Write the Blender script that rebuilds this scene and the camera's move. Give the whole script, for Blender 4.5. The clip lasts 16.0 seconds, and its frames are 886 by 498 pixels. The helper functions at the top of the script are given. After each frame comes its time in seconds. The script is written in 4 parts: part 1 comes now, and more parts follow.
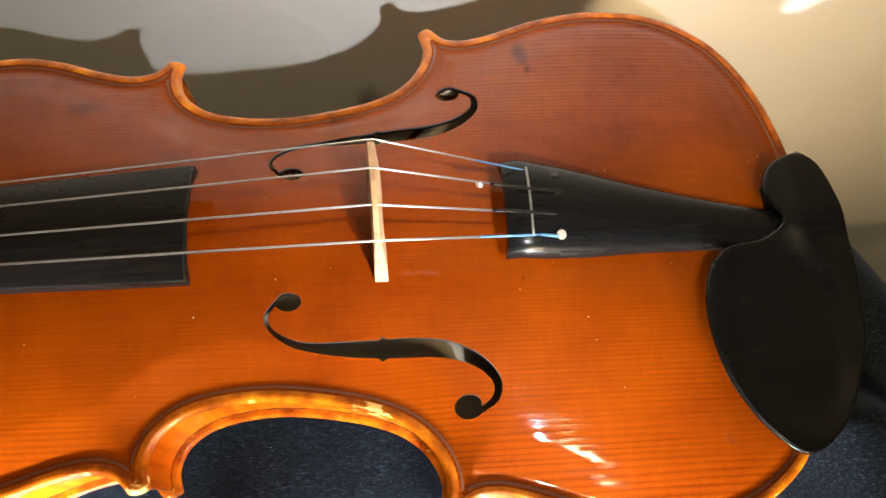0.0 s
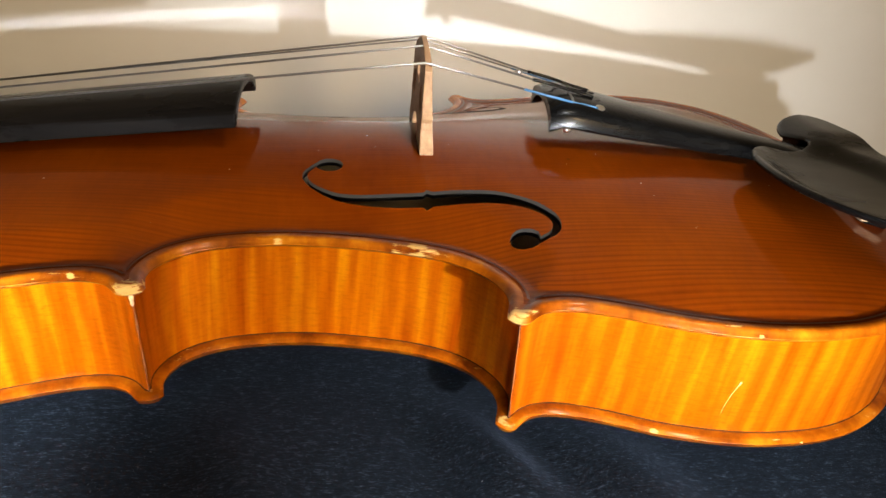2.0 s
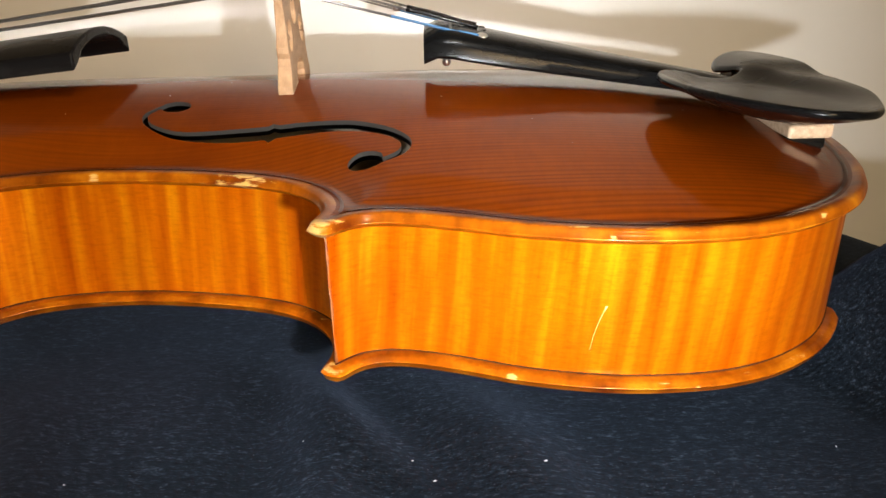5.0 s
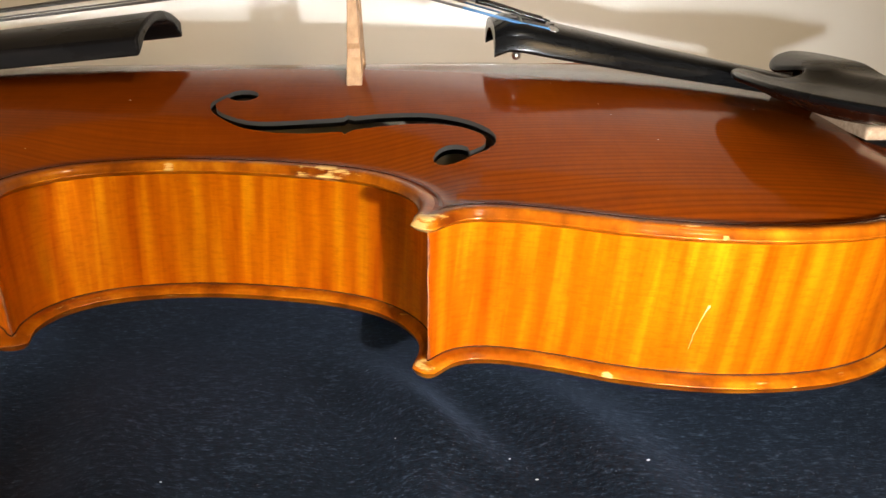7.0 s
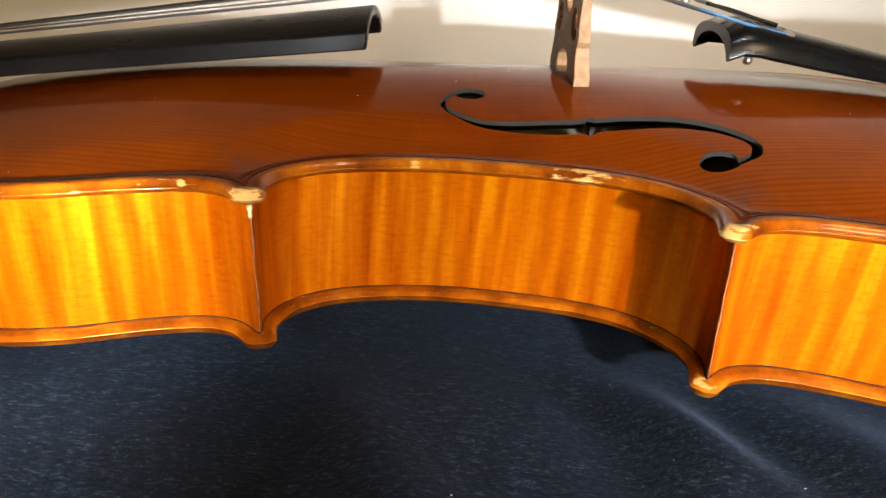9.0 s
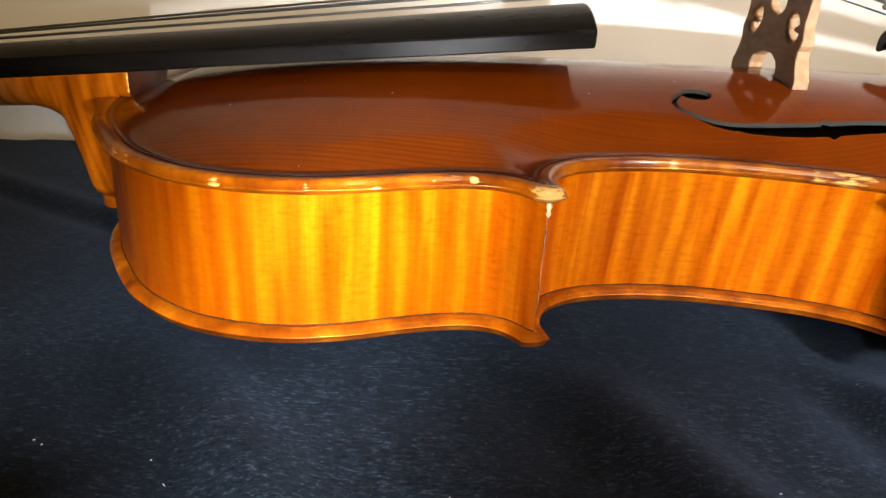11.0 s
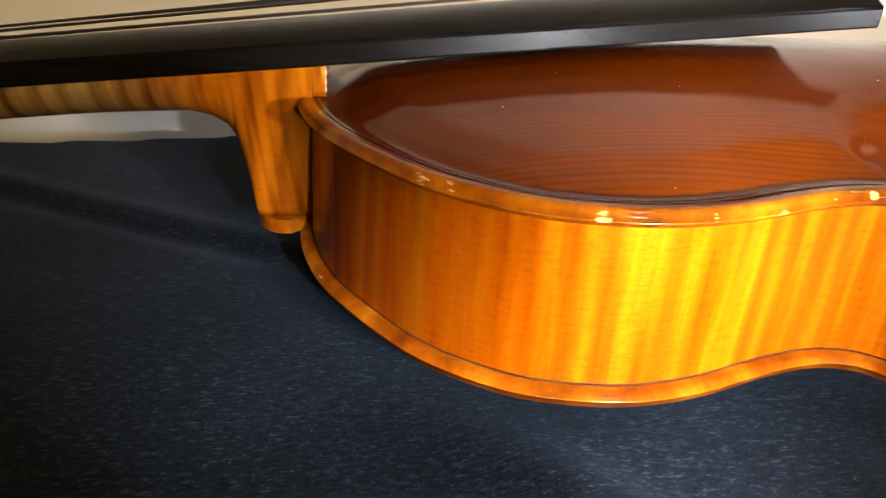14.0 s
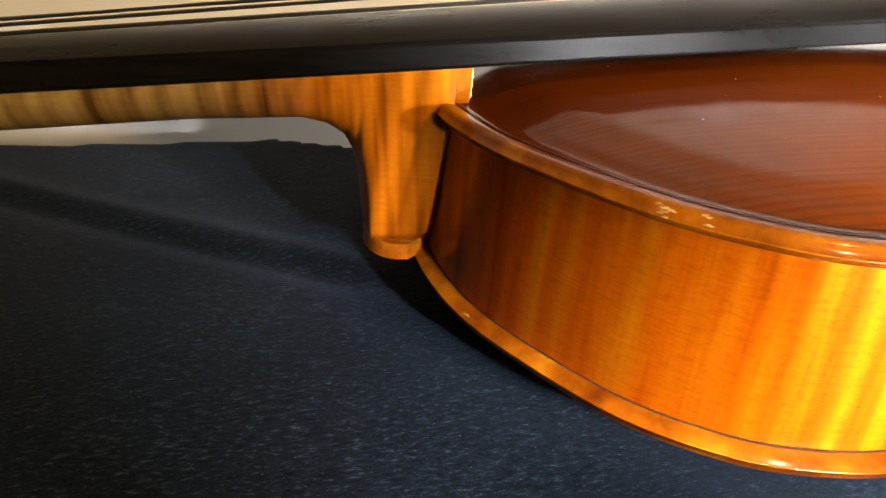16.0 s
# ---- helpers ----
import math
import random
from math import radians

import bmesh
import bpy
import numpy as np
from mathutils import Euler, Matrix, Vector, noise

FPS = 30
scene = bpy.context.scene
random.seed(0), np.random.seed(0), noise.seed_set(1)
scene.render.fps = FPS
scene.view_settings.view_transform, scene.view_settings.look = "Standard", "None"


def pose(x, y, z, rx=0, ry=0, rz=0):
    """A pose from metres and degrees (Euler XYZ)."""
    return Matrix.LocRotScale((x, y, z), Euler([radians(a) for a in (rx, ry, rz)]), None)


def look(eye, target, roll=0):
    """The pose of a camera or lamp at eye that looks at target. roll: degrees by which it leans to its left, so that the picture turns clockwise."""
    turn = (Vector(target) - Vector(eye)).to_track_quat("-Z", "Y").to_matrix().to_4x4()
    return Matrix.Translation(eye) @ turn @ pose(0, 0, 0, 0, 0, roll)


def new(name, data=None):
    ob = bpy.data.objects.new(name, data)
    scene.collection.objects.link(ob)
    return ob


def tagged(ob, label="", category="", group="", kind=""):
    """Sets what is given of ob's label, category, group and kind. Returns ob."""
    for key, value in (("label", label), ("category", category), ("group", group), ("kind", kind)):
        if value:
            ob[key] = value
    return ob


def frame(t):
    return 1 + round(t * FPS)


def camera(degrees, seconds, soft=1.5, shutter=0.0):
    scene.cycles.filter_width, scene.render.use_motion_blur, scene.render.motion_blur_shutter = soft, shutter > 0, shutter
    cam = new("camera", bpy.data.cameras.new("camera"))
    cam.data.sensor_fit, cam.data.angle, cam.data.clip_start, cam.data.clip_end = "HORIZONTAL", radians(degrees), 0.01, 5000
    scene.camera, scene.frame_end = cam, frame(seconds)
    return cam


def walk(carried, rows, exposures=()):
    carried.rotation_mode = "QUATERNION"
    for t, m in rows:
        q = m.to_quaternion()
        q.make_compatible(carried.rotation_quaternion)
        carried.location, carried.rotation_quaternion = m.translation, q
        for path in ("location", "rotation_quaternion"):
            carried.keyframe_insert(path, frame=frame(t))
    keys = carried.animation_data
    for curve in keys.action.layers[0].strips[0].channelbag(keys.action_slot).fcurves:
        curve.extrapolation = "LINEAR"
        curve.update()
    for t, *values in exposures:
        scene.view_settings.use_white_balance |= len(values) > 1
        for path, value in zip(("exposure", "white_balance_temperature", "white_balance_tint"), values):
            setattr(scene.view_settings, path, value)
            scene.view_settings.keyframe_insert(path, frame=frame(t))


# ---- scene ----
cam = camera(63.90, 16.0)
PATH = [
    (0, (0.01018, -0.0936, 0.2758), (0.1364, 0.6177, -1.5892), 7.25),
    (0.5, (-0.00069, -0.16229, 0.25517), (0.2093, 0.9317, -1.4059), 7.03),
    (1, (-0.01008, -0.21131, 0.21901), (0.2212, 1.1927, -1.1865), 5.53),
    (1.5, (-0.01479, -0.23791, 0.17551), (0.2234, 1.3862, -0.967), 5.15),
    (2, (-0.01091, -0.23746, 0.13615), (0.1698, 1.5061, -0.8268), 3.35),
    (2.5, (-0.01044, -0.23009, 0.11908), (0.1467, 1.5374, -0.8035), 1.66),
    (3, (-1e-05, -0.22265, 0.10212), (0.1226, 1.5792, -0.7572), 0.60),
    (3.5, (0.01738, -0.22489, 0.09813), (0.0921, 1.5904, -0.7381), 0.23),
    (4, (0.03944, -0.22936, 0.09688), (0.0685, 1.6033, -0.7034), -0.56),
    (4.2, (0.04913, -0.23091, 0.09436), (0.04, 1.6068, -0.6947), -1.25),
    (6.3, (0.0504, -0.22925, 0.08946), (0.0962, 1.6073, -0.7011), -0.25),
    (6.5, (0.04039, -0.22901, 0.09001), (0.0951, 1.6034, -0.7095), 0.00),
    (7, (0.02378, -0.22797, 0.09078), (0.0834, 1.5998, -0.7189), 0.43),
    (7.5, (0.00982, -0.2278, 0.09193), (0.0713, 1.6065, -0.7029), 1.01),
    (8, (-0.00457, -0.22518, 0.0904), (0.0402, 1.609, -0.7058), 1.44),
    (8.5, (-0.01853, -0.22087, 0.08605), (-0.0168, 1.6136, -0.7106), 1.63),
    (9, (-0.03054, -0.22073, 0.08679), (-0.0534, 1.6147, -0.7073), 1.60),
    (9.5, (-0.04829, -0.2243, 0.08814), (-0.0657, 1.6042, -0.7219), 2.13),
    (9.7, (-0.0557, -0.22407, 0.08761), (-0.0659, 1.6058, -0.7196), 2.52),
    (12, (-0.13075, -0.21493, 0.08354), (-0.0278, 1.6084, -0.7319), 3.22),
    (12.5, (-0.14601, -0.20909, 0.08163), (-0.0073, 1.6057, -0.7474), 3.41),
    (13, (-0.16374, -0.19965, 0.0794), (0.0449, 1.6039, -0.7595), 3.63),
    (13.5, (-0.17636, -0.18957, 0.07795), (0.0882, 1.5972, -0.7808), 3.33),
    (14, (-0.18639, -0.17968, 0.07879), (0.1285, 1.5953, -0.7873), 3.81),
    (14.5, (-0.19723, -0.16894, 0.07746), (0.1694, 1.5891, -0.8028), 4.16),
    (15, (-0.20868, -0.16131, 0.07578), (0.1973, 1.5902, -0.8002), 4.71),
    (15.5, (-0.21706, -0.15416, 0.07526), (0.2275, 1.5985, -0.7795), 5.46),
    (16, (-0.22282, -0.14917, 0.07233), (0.2145, 1.5995, -0.7943), 5.44),
]
walk(cam, [(t, look(eye, target, roll)) for t, eye, target, roll in PATH],
     [(0, 1.4), (0.5, 0.9), (1, 0.38), (2, -0.05), (3, -0.1), (9.5, -0.05), (12, 0.2), (14, 0.52), (16, 1.0)])

# ---------------------------------------------------------------- light
world = bpy.data.worlds.new("world")
scene.world = world
world.use_nodes = True
world.node_tree.nodes["Background"].inputs[0].default_value = (1.0, 0.84, 0.62, 1)
world.node_tree.nodes["Background"].inputs[1].default_value = 0.004


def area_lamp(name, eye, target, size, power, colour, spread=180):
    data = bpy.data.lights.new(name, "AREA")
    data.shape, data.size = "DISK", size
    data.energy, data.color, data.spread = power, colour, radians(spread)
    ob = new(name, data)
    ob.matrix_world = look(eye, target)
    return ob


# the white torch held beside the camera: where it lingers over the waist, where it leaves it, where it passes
# the upper rib and the cloth below it, where it ends at the neck and where it starts high over the top; then an added
# overhead fill and the warm lamp of the room
area_lamp("hand_torch", (0.087, -0.245, 0.058), (0.068, -0.02, 0.026), 0.006, 0.35, (0.95, 0.97, 1.0), 87)
area_lamp("hand_torch", (0.015, -0.235, 0.052), (-0.012, -0.104, -0.010), 0.006, 0.038, (0.95, 0.97, 1.0), 54)
area_lamp("hand_torch", (-0.098, -0.205, 0.046), (-0.118, -0.08, 0.036), 0.006, 0.080, (0.95, 0.97, 1.0), 50)
area_lamp("hand_torch", (-0.116, -0.200, 0.060), (-0.122, -0.098, -0.013), 0.006, 0.055, (0.95, 0.97, 1.0), 50)
area_lamp("hand_torch", (-0.158, -0.175, 0.050), (-0.192, -0.045, -0.010), 0.006, 0.020, (0.95, 0.97, 1.0), 42)
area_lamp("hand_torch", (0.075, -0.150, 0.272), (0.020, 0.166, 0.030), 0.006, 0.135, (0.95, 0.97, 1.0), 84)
# overhead fill, added to lift the low wall and the top plate
area_lamp("overhead_fill", (0.32, -0.60, 1.50), (0, 0, 0), 0.12, 3.0, (1.0, 0.78, 0.48))
area_lamp("room_lamp", (0.64, -1.76, 0.62), (-0.06, 0.166, -0.02), 0.4, 0.95, (1.0, 0.70, 0.38), 36)


# ---------------------------------------------------------------- materials
def shader(name):
    m = bpy.data.materials.new(name)
    m.use_nodes = True
    nodes, links = m.node_tree.nodes, m.node_tree.links
    return m, nodes, links, nodes["Principled BSDF"]


def setv(node, **values):
    for key, value in values.items():
        node.inputs[key.replace("_", " ")].default_value = value


def ramp(nodes, links, source, stops):
    r = nodes.new("ShaderNodeValToRGB")
    while len(r.color_ramp.elements) < len(stops):
        r.color_ramp.elements.new(0.5)
    for e, (at, colour) in zip(r.color_ramp.elements, stops):
        e.position, e.color = at, (*colour, 1)
    links.new(source, r.inputs[0])
    return r.outputs[0]


def coords(nodes, links, kind="Object", scale=(1, 1, 1), turn=(0, 0, 0)):
    c, mp = nodes.new("ShaderNodeTexCoord"), nodes.new("ShaderNodeMapping")
    mp.inputs["Scale"].default_value = scale
    mp.inputs["Rotation"].default_value = [radians(a) for a in turn]
    links.new(c.outputs[kind], mp.inputs[0])
    return mp.outputs[0]


def noisy(nodes, links, vec, scale, detail=3, rough=0.55, warp=0.0):
    n = nodes.new("ShaderNodeTexNoise")
    setv(n, Scale=scale, Detail=detail, Roughness=rough, Distortion=warp)
    links.new(vec, n.inputs["Vector"])
    return n.outputs["Fac"]


def mixed(nodes, links, a, b, fac, mode="MIX"):
    n = nodes.new("ShaderNodeMix")
    n.data_type, n.blend_type = "RGBA", mode
    for sock, value in ((n.inputs[6], a), (n.inputs[7], b), (n.inputs[0], fac)):
        if isinstance(value, bpy.types.NodeSocket):
            links.new(value, sock)
        elif isinstance(value, tuple):
            sock.default_value = (*value, 1)
        else:
            sock.default_value = value
    return n.outputs[2]


def bumped(nodes, links, bsdf, height, strength, distance=0.0004):
    b = nodes.new("ShaderNodeBump")
    setv(b, Strength=strength, Distance=distance)
    links.new(height, b.inputs["Height"])
    links.new(b.outputs[0], bsdf.inputs["Normal"])


def op(nodes, links, kind, a, b=None, clamp=False):
    n = nodes.new("ShaderNodeMath")
    n.operation, n.use_clamp = kind, clamp
    for sock, value in zip(n.inputs, (a, b)):
        if isinstance(value, bpy.types.NodeSocket):
            links.new(value, sock)
        elif value is not None:
            sock.default_value = value
    return n.outputs[0]


def spruce_varnish():
    m, n, l, b = shader("spruce_varnish")
    sep = n.new("ShaderNodeSeparateXYZ")
    l.new(coords(n, l), sep.inputs[0])
    # year rings: narrow at the joint, wider towards the flanks
    ay = op(n, l, "ABSOLUTE", sep.outputs[1])
    wob = noisy(n, l, coords(n, l, scale=(9, 30, 9)), 1.0, 3, 0.5)
    phase = op(n, l, "MULTIPLY", op(n, l, "LOGARITHM", op(n, l, "ADD", op(n, l, "MULTIPLY", ay, 26.0), 1.0), math.e), 54.0 * 2 * math.pi)
    phase = op(n, l, "ADD", phase, op(n, l, "MULTIPLY", wob, 3.0))
    phase = op(n, l, "ADD", phase, op(n, l, "MULTIPLY", noisy(n, l, coords(n, l, scale=(5, 170, 5)), 1.0, 2, 0.5), 7.0))
    wave = op(n, l, "MULTIPLY_ADD", op(n, l, "SINE", phase), 0.5)
    wave.node.inputs[2].default_value = 0.5
    ring = op(n, l, "POWER", wave, 2.2)
    fine = noisy(n, l, coords(n, l, scale=(40, 1700, 60)), 1.0, 3, 0.6)
    ray = noisy(n, l, coords(n, l, scale=(420, 90, 60)), 1.0, 3, 0.6)
    blot = noisy(n, l, coords(n, l, scale=(15, 20, 15)), 1.0, 5, 0.6)
    # the rings show here strongly, there hardly at all
    seen = ramp(n, l, noisy(n, l, coords(n, l, scale=(11, 26, 11)), 1.0, 3, 0.55), [(0.34, (0.15,) * 3), (0.62, (1.0,) * 3)])
    col = mixed(n, l, (0.178, 0.0315, 0.0004), (0.088, 0.0125, 0.0001), op(n, l, "MULTIPLY", op(n, l, "MULTIPLY", ring, seen), op(n, l, "MULTIPLY_ADD", ay, 9.0, True)))
    for node in n:
        if node.bl_idname == "ShaderNodeMath" and node.operation == "MULTIPLY_ADD" and node.inputs[1].default_value == 9.0:
            node.inputs[2].default_value = -0.08
    col = mixed(n, l, col, ramp(n, l, fine, [(0.3, (0.70, 0.62, 0.55)), (0.65, (1, 1, 1))]), 0.6, "MULTIPLY")
    col = mixed(n, l, col, ramp(n, l, ray, [(0.3, (0.86, 0.82, 0.8)), (0.6, (1, 1, 1))]), 0.6, "MULTIPLY")
    tint = ramp(n, l, blot, [(0.28, (0.50, 0.36, 0.28)), (0.50, (0.88, 0.84, 0.8)), (0.72, (1.15, 1.22, 1.25))])
    col = mixed(n, l, col, tint, 0.9, "MULTIPLY")
    # dark resin marks
    warp = op(n, l, "MULTIPLY", op(n, l, "SUBTRACT", noisy(n, l, coords(n, l, scale=(170, 170, 10)), 1.0, 4, 0.6), 0.5), 1.5)
    for x, y, rx, ry, deep in ((0.0615, 0.0790, 0.0050, 0.0095, 0.85), (0.0635, 0.0700, 0.0022, 0.0030, 0.9), (-0.105, 0.058, 0.012, 0.007, 0.5), (0.052, -0.019, 0.0010, 0.0008, 0.8), (0.045, 0.022, 0.0012, 0.0010, 0.7)):
        dx = op(n, l, "DIVIDE", op(n, l, "SUBTRACT", sep.outputs[0], x), rx)
        dy = op(n, l, "DIVIDE", op(n, l, "SUBTRACT", sep.outputs[1], y), ry)
        far = op(n, l, "SQRT", op(n, l, "ADD", op(n, l, "MULTIPLY", dx, dx), op(n, l, "MULTIPLY", dy, dy)))
        mark = op(n, l, "MULTIPLY", op(n, l, "SUBTRACT", 1.0, op(n, l, "ADD", far, warp), True), deep)
        col = mixed(n, l, col, (0.030, 0.006, 0.001), mark)
    l.new(col, b.inputs["Base Color"])
    setv(b, Roughness=0.5, Coat_Weight=0.72, Coat_Roughness=0.05, Coat_IOR=1.33, Specular_IOR_Level=0.02)
    scratch = noisy(n, l, coords(n, l, scale=(60, 420, 60)), 1.0, 5, 0.7)
    l.new(ramp(n, l, scratch, [(0.42, (0.03,) * 3), (0.74, (0.15,) * 3)]), b.inputs["Coat Roughness"])
    bumped(n, l, b, ring, 0.05, 0.0002)
    b2, b3 = n.new("ShaderNodeBump"), n.new("ShaderNodeBump")
    setv(b2, Strength=0.06, Distance=0.0003)
    setv(b3, Strength=0.022, Distance=0.0002)
    l.new(scratch, b2.inputs["Height"])
    l.new(ring, b3.inputs["Height"])
    l.new(b2.outputs[0], b3.inputs["Normal"])
    l.new(b3.outputs[0], b.inputs["Coat Normal"])
    return m


def maple_flame(name, dark, mid, light, slant=0.0, pitch=215, neck=False):
    m, n, l, b = shader(name)
    # soft stripes across the board, now dense, now faint
    sep0 = n.new("ShaderNodeSeparateXYZ")
    l.new(coords(n, l, "UV", (1, 1, 1), (0, 0, slant)), sep0.inputs[0])
    drift = noisy(n, l, coords(n, l, "UV", (30, 22, 1)), 1.0, 2, 0.5)
    phase = op(n, l, "ADD", op(n, l, "MULTIPLY", sep0.outputs[0], pitch * 0.72 * 2 * math.pi), op(n, l, "MULTIPLY", drift, 9.0))
    band = op(n, l, "ADD", op(n, l, "MULTIPLY", op(n, l, "SINE", phase), 0.22), 0.5)
    wide = noisy(n, l, coords(n, l, "UV", (pitch * 0.8, 10, 1), (0, 0, slant)), 1.0, 1.5, 0.5, 0.25)
    thin = noisy(n, l, coords(n, l, "UV", (pitch * 2.1, 30, 1), (0, 0, slant + 2)), 1.0, 2, 0.5, 0.2)
    flame = op(n, l, "ADD", op(n, l, "ADD", op(n, l, "MULTIPLY", band, 0.24), op(n, l, "MULTIPLY", wide, 0.48)), op(n, l, "MULTIPLY", thin, 0.28))
    broad = noisy(n, l, coords(n, l, "UV", (28, 9, 1)), 1.0, 3, 0.5)
    pore = noisy(n, l, coords(n, l, "UV", (160, 2400, 1)), 1.0, 3, 0.65)
    fleck = noisy(n, l, coords(n, l, "UV", (300, 850, 1)), 1.0, 4, 0.75)
    col = ramp(n, l, flame, [(0.34 if neck else 0.30, dark), (0.50, mid), (0.62 if neck else 0.68, light)])
    col = mixed(n, l, col, ramp(n, l, broad, [(0.3, (0.66, 0.52, 0.45)), (0.55, (1, 1, 1)), (0.75, (1.08, 1.14, 1.1))]), 0.85, "MULTIPLY")
    col = mixed(n, l, col, ramp(n, l, pore, [(0.35, (0.84, 0.78, 0.74)), (0.6, (1, 1, 1))]), 0.6, "MULTIPLY")
    col = mixed(n, l, col, ramp(n, l, fleck, [(0.34, (0.62, 0.50, 0.42)), (0.52, (1.0, 1.0, 1.0)), (0.7, (1.06, 1.1, 1.0))]), 0.25 if neck else 0.5, "MULTIPLY")
    if neck:
        # the varnish of the heel thins out to bare wood along the neck
        sep = n.new("ShaderNodeSeparateXYZ")
        l.new(coords(n, l), sep.inputs[0])
        at = op(n, l, "ADD", sep.outputs[0], op(n, l, "MULTIPLY", op(n, l, "SUBTRACT", fleck, 0.5), 0.012))
        at = op(n, l, "ADD", op(n, l, "MULTIPLY", at, 45.0), 10.7)
        col = mixed(n, l, col, (1.15, 0.48, 0.04), at.node.outputs[0], "MULTIPLY")
        for link in list(col.node.inputs[0].links):
            l.remove(link)
        l.new(op(n, l, "MULTIPLY", at, 1.0, True), col.node.inputs[0])
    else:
        # thicker, redder varnish towards the neck; the torch's falloff there is darkened into it too
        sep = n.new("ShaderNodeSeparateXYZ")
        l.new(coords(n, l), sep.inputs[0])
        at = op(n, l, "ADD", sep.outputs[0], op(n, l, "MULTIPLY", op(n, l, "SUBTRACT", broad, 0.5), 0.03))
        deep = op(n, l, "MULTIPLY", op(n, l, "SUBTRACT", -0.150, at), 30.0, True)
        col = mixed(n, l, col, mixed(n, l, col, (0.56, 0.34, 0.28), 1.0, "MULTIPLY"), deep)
    l.new(col, b.inputs["Base Color"])
    setv(b, Roughness=0.38, Coat_Weight=0.28, Coat_Roughness=0.07, IOR=1.6)
    l.new(ramp(n, l, flame, [(0.38, (0.06,) * 3), (0.64, (0.15 if neck else 0.45,) * 3)]), b.inputs["Metallic"])
    # the curled fibres throw light back in golden bands
    b.inputs["Specular Tint"].default_value = (1.0, 0.56, 0.03, 1)
    l.new(ramp(n, l, flame, [(0.36, (0.12,) * 3), (0.64, (0.80,) * 3)]), b.inputs["Specular IOR Level"])
    curl = op(n, l, "ADD", op(n, l, "MULTIPLY", flame, 2.0), op(n, l, "MULTIPLY", fleck, 0.35))
    bumped(n, l, b, curl, 0.22, 0.0004)
    return m


WORN = [(-0.0735, -0.0805, 0.0365, 0.0060), (0.0010, -0.0595, 0.0370, 0.0050), (-0.0060, -0.0580, 0.0370, 0.0024), (0.0238, -0.0935, 0.0365, 0.0052), (-0.1110, -0.0798, 0.0370, 0.0018), (-0.0985, -0.0758, 0.0370, 0.0007), (-0.1250, -0.0828, 0.0372, 0.0014), (0.0238, -0.0915, 0.0010, 0.0025),
        (-0.0735, -0.0785, 0.0010, 0.0025), (-0.1730, -0.0655, 0.0010, 0.0016), (-0.1710, -0.0665, 0.0370, 0.0016), (-0.1660, -0.0705, 0.0365, 0.0018), (-0.0400, -0.0540, 0.0370, 0.0018),
        (-0.1440, -0.0825, 0.0365, 0.0018), (0.0840, -0.1005, 0.0370, 0.0009), (0.0650, -0.0962, 0.0010, 0.0014), (0.1050, -0.1008, 0.0010, 0.0016), (0.1290, -0.0915, 0.0370, 0.0022), (-0.0900, -0.0740, 0.0370, 0.0010)]


def edge_varnish():
    m, n, l, b = shader("worn_edge_varnish")
    base = noisy(n, l, coords(n, l, scale=(90, 90, 60)), 1.0, 4, 0.6)
    wear = noisy(n, l, coords(n, l, scale=(80, 300, 800)), 1.0, 5, 0.65)
    place = coords(n, l)
    for x, y, z, r in WORN:
        v = n.new("ShaderNodeVectorMath")
        v.operation = "DISTANCE"
        l.new(place, v.inputs[0])
        v.inputs[1].default_value = (x, y, z)
        near = op(n, l, "SUBTRACT", 1.0, op(n, l, "DIVIDE", v.outputs["Value"], r * 1.3), True)
        wear = op(n, l, "ADD", wear, op(n, l, "MULTIPLY", near, 0.30))
    col = ramp(n, l, base, [(0.30, (0.10, 0.015, 0.0005)), (0.52, (0.28, 0.066, 0.0012)), (0.74, (0.52, 0.175, 0.005))])
    chip = ramp(n, l, wear, [(0.645, (0, 0, 0)), (0.72, (1, 1, 1))])
    l.new(mixed(n, l, col, (0.62, 0.36, 0.11), chip), b.inputs["Base Color"])
    setv(b, Roughness=0.35, Coat_Weight=0.6, Coat_Roughness=0.12, Specular_IOR_Level=0.1)
    bumped(n, l, b, wear, 0.14, 0.0005)
    return m


def bare_wood(name, a, c, scale):
    m, n, l, b = shader(name)
    g = noisy(n, l, coords(n, l, scale=scale), 1.0, 5, 0.65)
    l.new(ramp(n, l, g, [(0.3, a), (0.7, c)]), b.inputs["Base Color"])
    setv(b, Roughness=0.6)
    bumped(n, l, b, g, 0.2, 0.0003)
    return m


def ebony(name, a, c, rough, coat=0.0, gloss=0.45):
    m, n, l, b = shader(name)
    g = noisy(n, l, coords(n, l, scale=(25, 900, 400)), 1.0, 4, 0.65)
    smear = noisy(n, l, coords(n, l, scale=(30, 70, 70)), 1.0, 5, 0.6)
    l.new(ramp(n, l, g, [(0.3, a), (0.75, c)]), b.inputs["Base Color"])
    l.new(ramp(n, l, smear, [(0.3, (rough * 0.75,) * 3), (0.75, (rough * 1.35,) * 3)]), b.inputs["Roughness"])
    setv(b, Coat_Weight=coat, Coat_Roughness=0.12, Specular_IOR_Level=gloss)
    bumped(n, l, b, g, 0.10, 0.0002)
    return m


def plain(name, colour, rough, metal=0.0, coat=0.0):
    m, n, l, b = shader(name)
    g = noisy(n, l, coords(n, l, scale=(300, 300, 300)), 1.0, 3)
    l.new(mixed(n, l, colour, tuple(min(1, v * 1.25 + 0.004) for v in colour), g), b.inputs["Base Color"])
    setv(b, Roughness=rough, Metallic=metal, Coat_Weight=coat)
    return m


